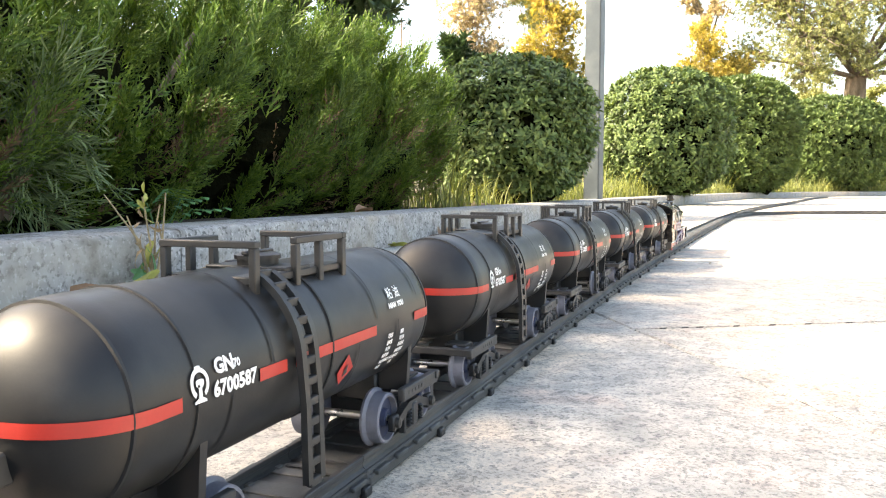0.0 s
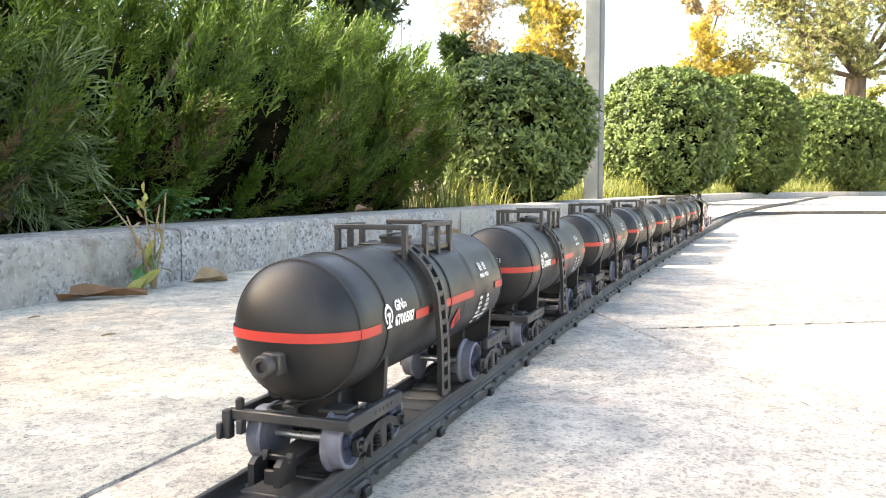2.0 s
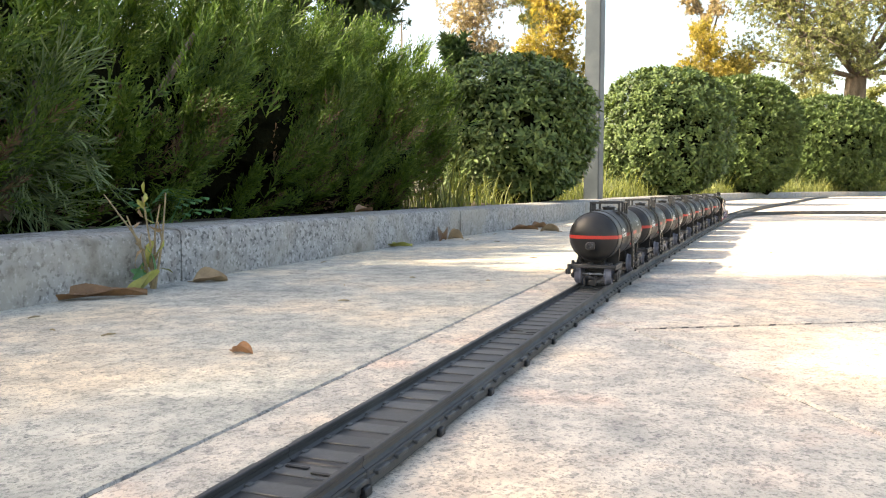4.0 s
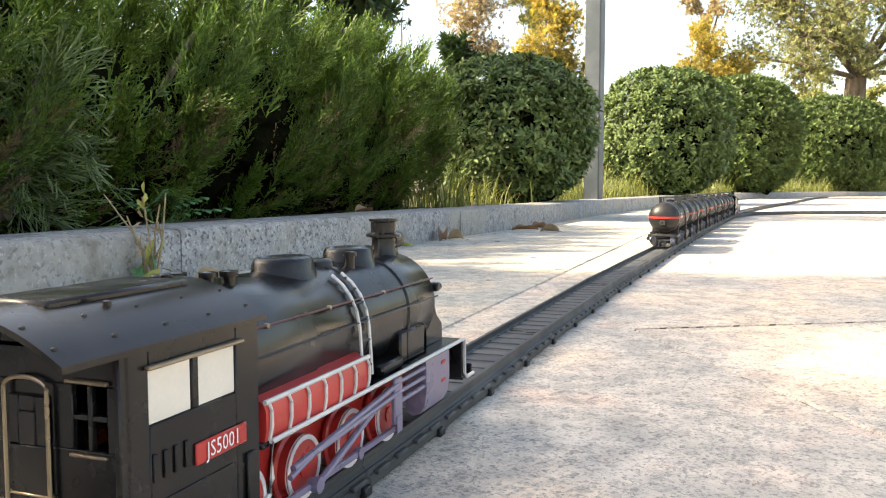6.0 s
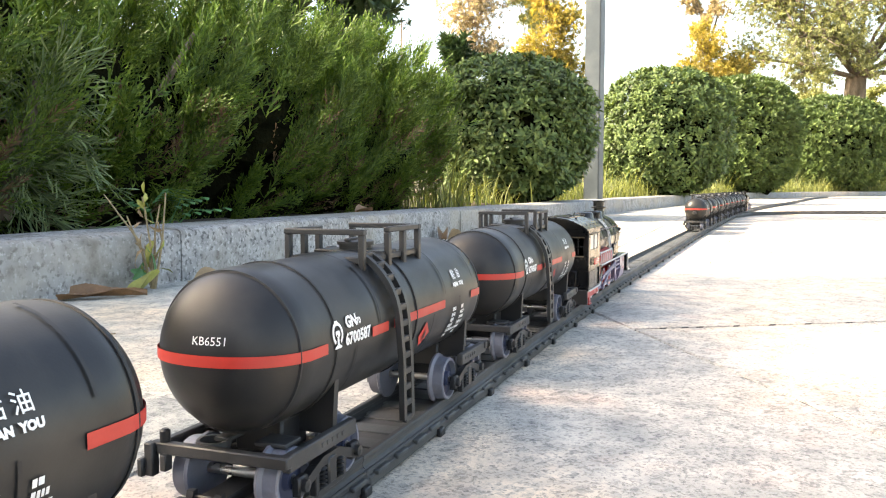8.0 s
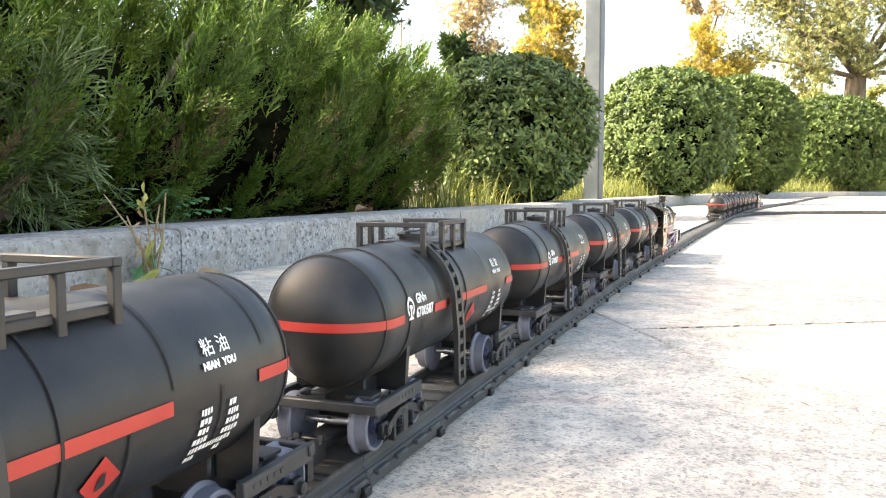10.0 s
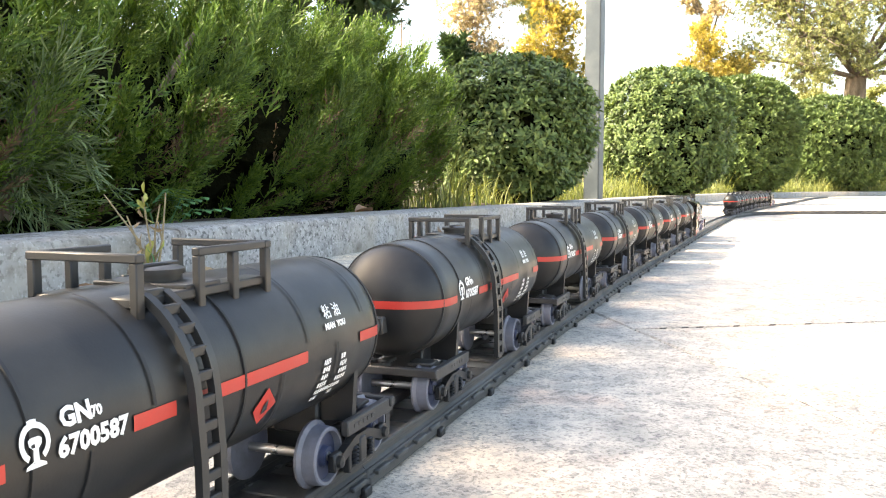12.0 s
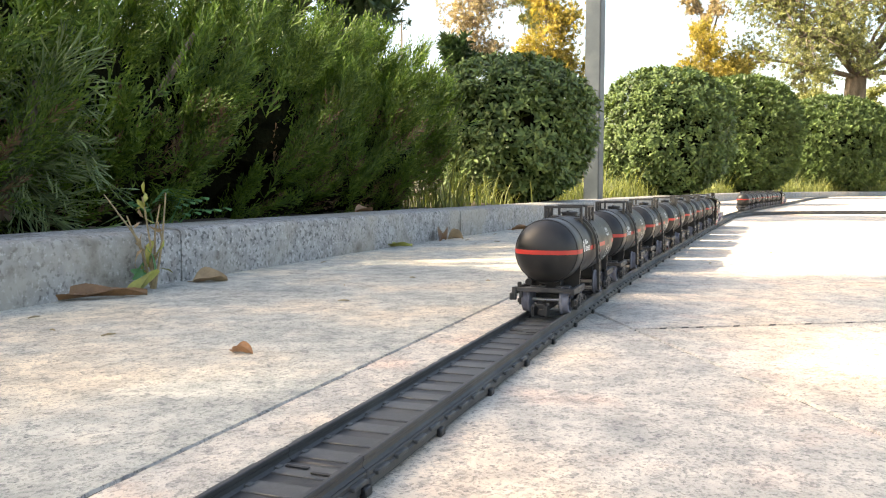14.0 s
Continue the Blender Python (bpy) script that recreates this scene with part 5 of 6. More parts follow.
def juniper(base, along, a, b, height, count, seed):
    """A clipped juniper: stems, then sprays over the crown, denser and finer to the outside."""
    r = np.random.default_rng(seed)
    j = thing("juniper_bush", "dense feathery green juniper bush in the bed behind the kerb", "shrub", "juniper hedge", m=pose(base.x, base.y, base.z))
    stems = Shape()
    for k in range(6):
        x, y = r.normal(0, a * 0.35), r.normal(0, b * 0.3)
        stems.tube([(x * 0.3, y * 0.3, -0.03), (x * 0.6, y * 0.6, height * 0.3), (x, y, height * 0.72)], [0.011, 0.008, 0.004], 6)
    part("trunk", stems, M_BARK, j)
    ax = np.array([along.x, along.y, 0.0])
    ay = np.array([-along.y, along.x, 0.0])
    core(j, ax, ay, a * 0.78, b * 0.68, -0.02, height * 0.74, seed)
    P, D, S = [], [], []
    plumes = []
    for q in range(84):
        h = 1 - 2 * (q + 0.5) / 84
        t = q * 2.39996 + seed
        u = np.array([math.sqrt(1 - h * h) * math.cos(t), math.sqrt(1 - h * h) * math.sin(t), h]) + r.normal(0, 0.09, 3)
        u /= np.linalg.norm(u)
        u = np.sign(u) * np.abs(u) ** 0.86
        if u[1] > 0.15 and r.random() < 0.75 or u[2] < -0.8:
            continue
        z = u[2] * 0.5 + 0.5
        low = 0.80 + 0.20 * min(1.0, z * 3)
        tip = ax * u[0] * a * low + ay * u[1] * b * low + np.array([0, 0, 0.02 + z * (height - 0.05)])
        way = ax * u[0] * 0.45 + ay * u[1] * 0.62 + np.array([0, 0, 0.42 + 0.5 * z]) + r.normal(0, 0.16, 3)
        way /= np.linalg.norm(way)
        plumes.append((tip + way * r.uniform(-0.03, 0.05), way, r.uniform(0.08, 0.14)))
    for tip, way, ln in plumes:
        for q in range(int(count * 0.93 / len(plumes))):
            t = r.uniform(0.0, 1.0) ** 0.7
            side = r.normal(0, 1, 3)
            side -= way * side.dot(way)
            side /= np.linalg.norm(side)
            P.append(tip - way * ln * (1 - t) - way * 0.03 + side * (0.001 + 0.020 * (1 - t)))
            D.append(way + side * (0.10 + 0.62 * (1 - t)))
            S.append(r.uniform(0.044, 0.070))
    while len(P) < count:
        u = r.normal(0, 1, 3)
        u /= np.linalg.norm(u)
        u = np.sign(u) * np.abs(u) ** 0.72
        z = (u[2] * 0.5 + 0.5)
        depth = r.uniform(0.7, 0.95)
        bulge = 1 + 0.16 * noise.noise(Vector((u[0] * 2.2 + seed, u[1] * 2.2, z * 4)))
        low = 0.82 + 0.18 * min(1.0, z * 3)
        p = ax * u[0] * a * depth * bulge * low + ay * u[1] * b * depth * bulge * low + np.array([0, 0, 0.035 + z * (height - 0.09) * (0.55 + 0.45 * depth)])
        if u[1] > 0.1 and r.random() < 0.6:
            continue
        n = ax * u[0] + ay * u[1] + np.array([0, 0, 0.5 * u[2]])
        P.append(p)
        D.append(n * r.uniform(0.45, 1.0) + np.array([0, 0, r.uniform(0.55, 1.25)]) + r.normal(0, 0.28, 3))
        S.append(r.uniform(0.06, 0.10))
    P, D, S = np.array(P), np.array(D), np.array(S)
    pick = r.integers(0, len(FRONDS), count)
    dry = (P[:, 2] < height * 0.45) & (r.random(count) < 0.10)
    chunks = [scatter(FRONDS[q], P[(pick == q) & ~dry], D[(pick == q) & ~dry], S[(pick == q) & ~dry]) for q in range(len(FRONDS))]
    mass("foliage", chunks, M_JUNIPER, j)
    if dry.any():
        mass("dry_foliage", [scatter(FRONDS[0], P[dry], D[dry], S[dry] * 0.9)], M_JDRY, j, "brown dried sprays")
    return j


def drooping_branch(bush):
    """A broken brown bough at the hedge's end with long pale sprays that fan out and hang from it."""
    r = np.random.default_rng(77)
    o = np.array(bush.matrix_basis.translation)
    bough = np.array([(-0.520, 0.96, 0.070), (-0.500, 0.955, 0.130), (-0.478, 0.945, 0.175), (-0.462, 0.940, 0.226)]) - o
    part("bough", Shape().tube(bough.tolist(), [0.012, 0.010, 0.008, 0.006], 8), M_BARK, bush, "bare brown bough with a broken end")
    P, D, S = [], [], []
    for k in range(74):
        t = r.uniform(0.0, 3.0)
        i = min(2, int(t))
        p = bough[i] + (bough[i + 1] - bough[i]) * (t - i)
        rise = r.uniform(-0.55, 0.35) + 0.25 * (t - 1.5)
        P.append(p + r.normal(0, 0.012, 3))
        D.append(np.array([r.uniform(0.35, 1.0) if k % 4 else r.uniform(-0.9, 0.2), r.uniform(-0.6, 0.25), rise]))
        S.append(r.uniform(0.065, 0.105))
    P, D, S = np.array(P), np.array(D), np.array(S)
    pick = r.integers(0, 3, len(P))
    mass("drooping_sprays", [scatter(LONG_FRONDS[q], P[pick == q], D[pick == q], S[pick == q]) for q in range(3)], M_JPALE, bush, "long pale drooping sprays")


def globe(base, a, height, leaf, count, seed, label, lean=0.0):
    """A clipped broadleaf dome: twigs inside, rosettes of leaves over its skin."""
    r = np.random.default_rng(seed)
    j = thing("clipped_shrub", label, "shrub", "clipped shrubs along the kerb", m=pose(base.x, base.y, base.z))
    stems = Shape()
    for k in range(9):
        t = 6.28 * k / 9
        rr = r.uniform(0.3, 0.75) * a
        stems.tube([(0.03 * math.cos(t), 0.03 * math.sin(t), -0.04), (rr * 0.4 * math.cos(t), rr * 0.4 * math.sin(t), height * 0.25), (rr * math.cos(t), rr * math.sin(t), height * 0.7)], [0.014, 0.010, 0.004], 6)
    part("trunk", stems, M_BARK, j)
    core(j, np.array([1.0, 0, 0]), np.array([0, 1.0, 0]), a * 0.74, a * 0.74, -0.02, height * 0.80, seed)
    P, D, S = [], [], []
    while len(P) < count:
        u = r.normal(0, 1, 3)
        u /= np.linalg.norm(u)
        u = np.sign(u) * np.abs(u) ** 0.85
        if u[2] < 0:
            flat = math.hypot(u[0], u[1])
            full = (1 - min(0.98, abs(u[2])) ** 3) ** (1 / 3) / max(flat, 1e-3)
            u[0], u[1] = u[0] * (0.25 + 0.75 * full), u[1] * (0.25 + 0.75 * full)
        z = u[2] * 0.5 + 0.5
        if u[1] > 0.3 and r.random() < 0.6:
            continue
        depth = r.uniform(0.86, 1.0) if r.random() < 0.75 else r.uniform(0.6, 0.88)
        bulge = 1 + 0.10 * noise.noise(Vector((u[0] * 2 + seed, u[1] * 2, u[2] * 2)))
        P.append(np.array([u[0] * a * depth * bulge, u[1] * a * depth * bulge, 0.05 + z * (height - 0.05) * (0.75 + 0.25 * depth) - 0.03]))
        D.append(np.array([u[0], u[1], max(u[2], -0.1) + 0.55]) + r.normal(0, 0.3, 3))
        S.append(leaf * r.uniform(0.75, 1.2))
    P, D, S = np.array(P), np.array(D), np.array(S)
    pick = r.integers(0, 4, count)
    kinds = ROSETTES if seed < 52 else CLUSTERS
    mass("foliage", [scatter(kinds[q], P[pick == q], D[pick == q], S[pick == q]) for q in range(4)], M_PITTO, j)
    return j


def tree(base, height, trunk_r, blobs, mat, leaf, count, seed, label, fork=0.5, bark=None, thin=1.0):
    """Trunk with limbs to the middle of each blob of the crown, and leaf clusters about the limbs' twigs."""
    r = np.random.default_rng(seed)
    t = thing("tree", label, "tree", m=pose(base.x, base.y, base.z))
    wood = Shape()
    fp = Vector((0, 0, height * fork))
    wood.tube([(0, 0, -0.1), (r.normal(0, trunk_r * 0.3), 0, height * fork * 0.5), fp], [trunk_r * 1.25, trunk_r, trunk_r * 0.85], 10)
    part("trunk", wood, bark or M_BARK, t)
    P, D, S = [], [], []
    limbs = Shape()
    total = sum(b[3] ** 2 for b in blobs)
    for bx, by, bz, br in blobs:
        c = Vector((bx, by, bz))
        mid = fp.lerp(c, 0.5) + Vector((r.normal(0, br * 0.15), r.normal(0, br * 0.15), br * 0.1))
        k = 0.5 if br == max(q[3] for q in blobs) else 0.24
        limbs.tube([fp * 0.97, mid, c], [trunk_r * k, trunk_r * k * 0.6, trunk_r * 0.08], 7)
        n = int(count * br ** 2 / total)
        twigs = []
        for k in range(max(5, n // 22)):
            u = r.normal(0, 1, 3)
            u /= np.linalg.norm(u)
            e = c + Vector(u.tolist()) * br * r.uniform(0.55, 1.0)
            limbs.tube([c.lerp(mid, r.uniform(0, 0.5)), c.lerp(e, 0.5) + Vector((0, 0, br * 0.06)), e], [trunk_r * 0.09, trunk_r * 0.06, trunk_r * 0.025], 4, False)
            twigs.append((c, e))
        for k in range(n):
            p0, p1 = twigs[r.integers(0, len(twigs))]
            p = p0.lerp(p1, r.uniform(0.35, 1.05))
            P.append(np.array(p) + r.normal(0, br * 0.10 * thin, 3))
            D.append(r.normal(0, 0.7, 3) + np.array([0, 0, 0.5]))
            S.append(leaf * r.uniform(0.7, 1.3))
    part("limb", limbs, bark or M_BARK, t)
    P, D, S = np.array(P), np.array(D), np.array(S)
    pick = r.integers(0, 4, len(P))
    mass("crown", [scatter(CLUSTERS[q], P[pick == q], D[pick == q], S[pick == q]) for q in range(4)], mat, t)
    return t


def spot(px, depth):
    """A ground place by its bearing (tangent times 1440) and its distance ahead of the eye."""
    return Vector((px / 1440 * depth, depth, 0.0))


def dry_leaf(name, label, mat, at, length, width, yaw, curl, tilt=0.0, pitch=0.0, z=None):
    """A curled fallen leaf with thickness, midrib and stalk."""
    s = Shape()
    rows, cols = 9, 7
    vs = []
    for i in range(rows):
        t = i / (rows - 1)
        w = width * math.sin(math.pi * min(1, t * 0.96 + 0.02)) ** 0.7 * (1 - 0.25 * t)
        for j in range(cols):
            u = (j / (cols - 1) - 0.5) * 2
            x = (t - 0.5) * length
            zz = curl * (u * u) * w + 0.35 * curl * math.sin(math.pi * t) * length * 0.3 + 0.03 * length * math.sin(9 * t + 5 * u)
            vs.append((x, u * w * 0.5 * (1 - 0.25 * curl * u * u), zz))
    low = min(v[2] for v in vs)
    k = len(vs)
    vs = [(x, y, q - low + 0.0006) for x, y, q in vs] + [(x, y, q - low) for x, y, q in vs]
    fs = []
    for i in range(rows - 1):
        for j in range(cols - 1):
            q = (i * cols + j, i * cols + j + 1, (i + 1) * cols + j + 1, (i + 1) * cols + j)
            fs += [q, tuple(a + k for a in reversed(q))]
    s.add(vs, fs)
    s.tube([(-length * 0.66, 0, 0.0015), (-length * 0.5, 0, vs[3][2]), (0, 0, vs[4 * cols + 3][2] + 0.0003), (length * 0.4, 0, vs[7 * cols + 3][2])], [0.0006, 0.0006, 0.0005, 0.0003], 5)
    ob = new(name, s.mesh(name, mat))
    ob.matrix_basis = pose(at.x, at.y, at.z if z is None else z, tilt, pitch, yaw)
    return tagged(ob, label, "leaf")


def bed_point(s, d, z=0.05):
    """A point of the bed d metres behind the kerb's face, at the kerb point nearest to s along the line."""
    i = min(range(len(KERB)), key=lambda q: abs(KERB[q].dot(ALONG) - s))
    p = left_of(i, d)
    return Vector((p.x, p.y, z))


def grass_strip():
    """Uneven tufts of long blades between kerb and shrubs."""
    r = np.random.default_rng(21)
    vs, fs = [], []

    def blade(p, lean_a, ln, w, bend):
        k = len(vs)
        dx, dy = math.cos(lean_a), math.sin(lean_a)
        for i in range(5):
            t = i / 4
            out = bend * t * t * ln
            h = ln * (t - 0.35 * bend * t * t)
            ww = w * (1 - t ** 2) + 0.0003
            c = (p[0] + dx * out, p[1] + dy * out, p[2] + h)
            vs.append((c[0] - dy * ww, c[1] + dx * ww, c[2]))
            vs.append((c[0] + dy * ww, c[1] - dx * ww, c[2]))
        for i in range(4):
            fs.append([k + 2 * i, k + 2 * i + 1, k + 2 * i + 3, k + 2 * i + 2])

    first = min(range(len(KERB)), key=lambda q: abs(KERB[q].dot(ALONG) - 1.92))
    for i in range(first, len(KERB) - 2):
        dist = KERB[i].y
        n = 40 if dist < 5 else 44 if dist < 14 else 16
        for _ in range(n):
            d = 0.10 + abs(r.normal(0, 0.16)) + r.uniform(0, 0.1)
            p = left_of(i, d) + Vector((r.uniform(-0.03, 0.03), r.uniform(-0.03, 0.03), 0))
            tall = 1.0 + 0.35 * noise.noise(p * 2.5)
            far = 1.0 + 0.05 * max(0, dist - 3)
            ln = r.uniform(0.05, 0.140) * tall * far
            if r.random() < 0.13:
                ln *= 1.7
            blade((p.x, p.y, 0.045), r.uniform(0, 6.28), ln, r.uniform(0.0011, 0.0024) * far, r.uniform(0.15, 0.95))
    me = bpy.data.meshes.new("grass")
    me.from_pydata(vs, [], fs)
    me.materials.append(M_GRASS)
    tagged(new("grass", me), "long yellow-green grass tufts along the kerb", "grass", kind="stuff")


def weed_in_joint():
    b = Vector((-0.304, 0.845, 0.0))
    w = thing("kerb_weed", "half-dry weed with bare stalks growing from a kerb joint", "weed", m=pose(b.x, b.y, 0))
    stalks = [((0, 0, 0.0), (-0.012, 0.0, 0.05), (-0.050, 0.006, 0.0985)), ((0.002, 0, 0), (0.004, 0.002, 0.06), (0.009, 0.004, 0.088)), ((0.003, 0, 0), (0.012, 0, 0.05), (0.016, 0.002, 0.100)),
              ((0, 0, 0), (-0.010, 0, 0.040), (-0.026, 0.004, 0.076)), ((0, 0, 0), (0.002, -0.004, 0.04), (-0.006, -0.004, 0.096)), ((0.004, 0, 0.03), (0.012, 0, 0.05), (0.008, 0, 0.070)), ((0, 0, 0.02), (-0.006, -0.002, 0.04), (-0.016, 0.0, 0.048))]
    for st in stalks:
        part("stalk", Shape().tube(st, [0.0016, 0.0011, 0.0007], 6), M_TWIG, w)
    r = np.random.default_rng(3)
    for k in range(22):
        if k < 10:
            p, ln, mat = np.array([[-0.004 + r.normal(0, 0.003), -0.004 + r.normal(0, 0.002), 0.066 + 0.0038 * k]]), 0.015, M_YGREEN if k > 2 else M_TAN
        else:
            p, ln, mat = np.array([[r.normal(0, 0.006), -0.003 + r.normal(0, 0.003), r.uniform(0.012, 0.05)]]), r.uniform(0.014, 0.03), (M_TAN, M_YGREEN, M_WEED)[k % 3]
        v, f = scatter(OBOVATE, p, r.normal(0, 1, (1, 3)) * np.array([[1, 0.5, 1]]) + np.array([[0, -0.5, -0.1]]), np.array([ln]))
        mass("leaf", [(v, f)], mat, w)
    return w


def seedling():
    b = bed_point(0.90, 0.13, 0.052)
    w = thing("seedling", "small green seedling with paired leaflets behind the kerb", "weed", m=pose(b.x, b.y, b.z))
    for k, (dx, dy, dz) in enumerate(((0.05, 0.02, 0.035), (-0.03, -0.01, 0.030), (0.03, -0.03, 0.045), (0.075, 0.03, 0.022))):
        part("stalk", Shape().tube([(0, 0, -0.02), (dx * 0.5, dy * 0.5, dz * 1.1), (dx, dy, dz)], [0.0012, 0.0009, 0.0005], 5), M_WEED, w)
        for q in range(5):
            t = 0.35 + 0.65 * q / 4
            c = np.array([dx * t, dy * t, dz * (0.6 + 0.5 * t)])
            for sgn in (-1, 1):
                d = np.array([-dy, dx, 0.0]) / math.hypot(dx, dy) * sgn
                tip = d + np.array([dx, dy, 0.0]) * 6
                tip /= np.linalg.norm(tip)
                side = np.cross(tip, [0, 0, 1.0])
                v = np.array([c + tip * x * 0.019 + side * y * 0.026 + np.array([0, 0, z * 0.019]) for x, y, z in OBOVATE[0]])
                mass("leaflet", [(v, OBOVATE[1])], M_WEED, w)
    return w


def plant_everything():
    # juniper hedge
    for k, s in enumerate((-0.75, -0.25, 0.20, 0.55, 0.90, 1.25, 1.57, 1.84)):
        b = plan(s, -0.985 + 0.02 * (k % 2), 0.045)
        bush = juniper(b, ALONG, 0.27, 0.29, (0.48, 0.48, 0.36, 0.31, 0.40, 0.45, 0.45, 0.45)[k], 220 if k < 3 else 1100 if k == 3 else 1900, 30 + k)
        if k == 4:
            drooping_branch(bush)
    # clipped domes
    for k, (px, dep, a, hh, leaf, n) in enumerate(((114, 2.86, 0.292, 0.525, 0.031, 2600), (386, 5.2, 0.42, 0.82, 0.042, 2900), (522, 8.2, 0.56, 1.17, 0.056, 4200), (676, 10.6, 0.68, 1.24, 0.062, 4200), (820, 12.4, 0.8, 1.3, 0.065, 1200), (960, 13.2, 0.9, 1.3, 0.07, 700))):
        b = spot(px, dep)
        globe(Vector((b.x, b.y, 0.05)), a, hh, leaf, n, 50 + k, "clipped dome-shaped evergreen shrub with glossy leaves in the bed")
    # square steel post
    b = spot(265, 3.42)
    p = thing("steel_post", "square galvanised grey steel post standing in the bed", "post", m=pose(b.x, b.y, 0.04, 0, 0, -28))
    part("shaft", Shape().box(-0.033, 0.033, -0.033, 0.033, -0.05, 3.2, 0.005), M_GALV, p)
    part("cap", Shape().box(-0.036, 0.036, -0.036, 0.036, 3.2, 3.225, 0.006), M_GALV, p)
    part("base_plate", Shape().box(-0.055, 0.055, -0.055, 0.055, -0.02, 0.006, 0.002), M_GALV, p)
    grass_strip()
    # trees
    def T(px, dep, *args, **kw):
        q = spot(px, dep)
        return tree(Vector((q.x, q.y, 0.05)), *args, **kw)
    T(52, 14.0, 3.9, 0.06, [(0, 0, 2.3, 0.45), (-0.15, 0, 2.9, 0.5), (0.2, 0.1, 3.3, 0.5), (0, 0, 3.9, 0.45), (-0.3, 0, 2.2, 0.3), (0.3, 0, 2.4, 0.3)], M_RUST, 0.05, 2300, 1, "slender tree with sparse rust and tan autumn leaves", 0.45, thin=2.2)
    T(190, 12.5, 3.6, 0.06, [(-0.1, 0, 2.0, 0.42), (0.15, 0, 2.5, 0.45), (-0.1, 0, 2.9, 0.4), (0.05, 0, 3.5, 0.35), (0.3, 0, 2.0, 0.4), (-0.4, 0, 2.2, 0.25)], M_YELLOW, 0.055, 2300, 2, "slender tree with bright yellow autumn leaves", 0.35, thin=2.0)
    T(160, 14.5, 4.2, 0.06, [(0, 0, 3.0, 0.5), (-0.3, 0, 3.4, 0.45), (0.2, 0, 3.9, 0.5)], M_OLIVE, 0.085, 600, 12, "slender tree with olive leaves behind yellow foliage", 0.5)
    T(458, 13.5, 3.5, 0.06, [(-0.25, 0, 1.95, 0.34), (0.2, 0, 1.9, 0.4), (0.0, 0, 2.3, 0.36), (0.5, 0, 2.0, 0.3), (-0.1, 0, 2.55, 0.2)], M_YELLOW, 0.055, 1900, 3, "small tree with golden yellow autumn leaves", 0.4, thin=2.0)
    T(460, 14.5, 4.0, 0.05, [(0, 0, 3.1, 0.4), (0.15, 0, 3.6, 0.4), (-0.2, 0, 3.3, 0.3)], M_RUST, 0.075, 380, 4, "slender tree with sparse rust-brown leaves", 0.6, thin=1.4)
    T(722, 14.0, 4.5, 0.19, [(1.33 * bx, 1.33 * by, 1.31 * bz, 1.33 * br) for bx, by, bz, br in [(-0.75, -0.7, 1.42, 0.26), (-0.25, -0.75, 1.45, 0.22), (0.35, -0.7, 1.40, 0.28), (0.75, -0.6, 1.5, 0.3), (-0.35, -0.6, 1.75, 0.32), (0.3, -0.6, 1.8, 0.3), (-0.9, -0.5, 1.95, 0.6), (-1.2, -0.3, 2.4, 0.6), (-0.5, -0.5, 2.25, 0.6), (-0.5, 0.4, 1.6, 0.45), (-1.3, 0.2, 1.75, 0.4), (0.2, -0.5, 2.3, 0.5), (0.5, -0.4, 1.7, 0.4), (-0.6, 0, 3.1, 0.6), (0.1, 0, 3.2, 0.7), (0.8, 0, 2.9, 0.8), (0.6, -0.2, 2.0, 0.45), (-1.3, 0, 2.9, 0.45), (-0.1, 0.1, 1.95, 0.4)]], M_OLIVE, 0.055, 10000, 5, "spreading tree with a forked pale trunk and olive leaves", 0.44, thin=1.9)
    # last three crown blobs are unseen, added to shade the first dome
    T(-190, 2.95, 1.7, 0.034, [(0.10, 0, 0.60, 0.09), (0.02, 0, 0.58, 0.10), (0.14, -0.04, 0.70, 0.11), (-0.13, 0, 0.65, 0.14), (0.04, 0, 0.68, 0.10), (0.0, 0, 0.81, 0.14), (0.04, -0.08, 0.98, 0.17), (-0.13, 0, 0.94, 0.21), (-0.34, 0, 0.94, 0.25), (0, -0.08, 1.28, 0.24), (-0.08, -0.17, 1.53, 0.25), (-0.10, -0.28, 0.80, 0.17), (-0.12, -0.40, 0.98, 0.20), (0.0, -0.30, 1.12, 0.18)], M_DKLEAF, 0.064, 1700, 6, "dark evergreen tree with large drooping leaves behind the juniper", 0.5)
    T(-72, 4.6, 1.6, 0.008, [(0, 0, 0.98, 0.09), (0.02, 0, 1.12, 0.09)], M_DKLEAF, 0.03, 26, 7, "thin sapling with small dark leaves", 0.5)
    # undergrowth behind the domes
    for k, (px, dep, a, hh, mat) in enumerate(((20, 6.5, 0.40, 1.32, M_DKLEAF), (560, 16.0, 1.1, 2.0, M_OLIVE), (640, 16.6, 1.1, 2.1, M_OLIVE), (740, 16.0, 1.1, 2.2, M_OLIVE), (820, 16.0, 1.1, 2.3, M_OLIVE), (250, 11.0, 0.6, 1.2, M_OLIVE), (930, 16.0, 1.2, 2.5, M_OLIVE))):
        q = spot(px, dep)
        tree(Vector((q.x, q.y, 0.05)), hh, 0.03, [(0, 0, hh * 0.45, a * 0.55), (-a * 0.5, 0, hh * 0.4, a * 0.5), (a * 0.5, 0, hh * 0.5, a * 0.5), (0, 0, hh * 0.8, a * 0.4)], mat, 0.09, 1500, 60 + k, "loose leafy shrub in the distance behind the clipped domes", 0.2)
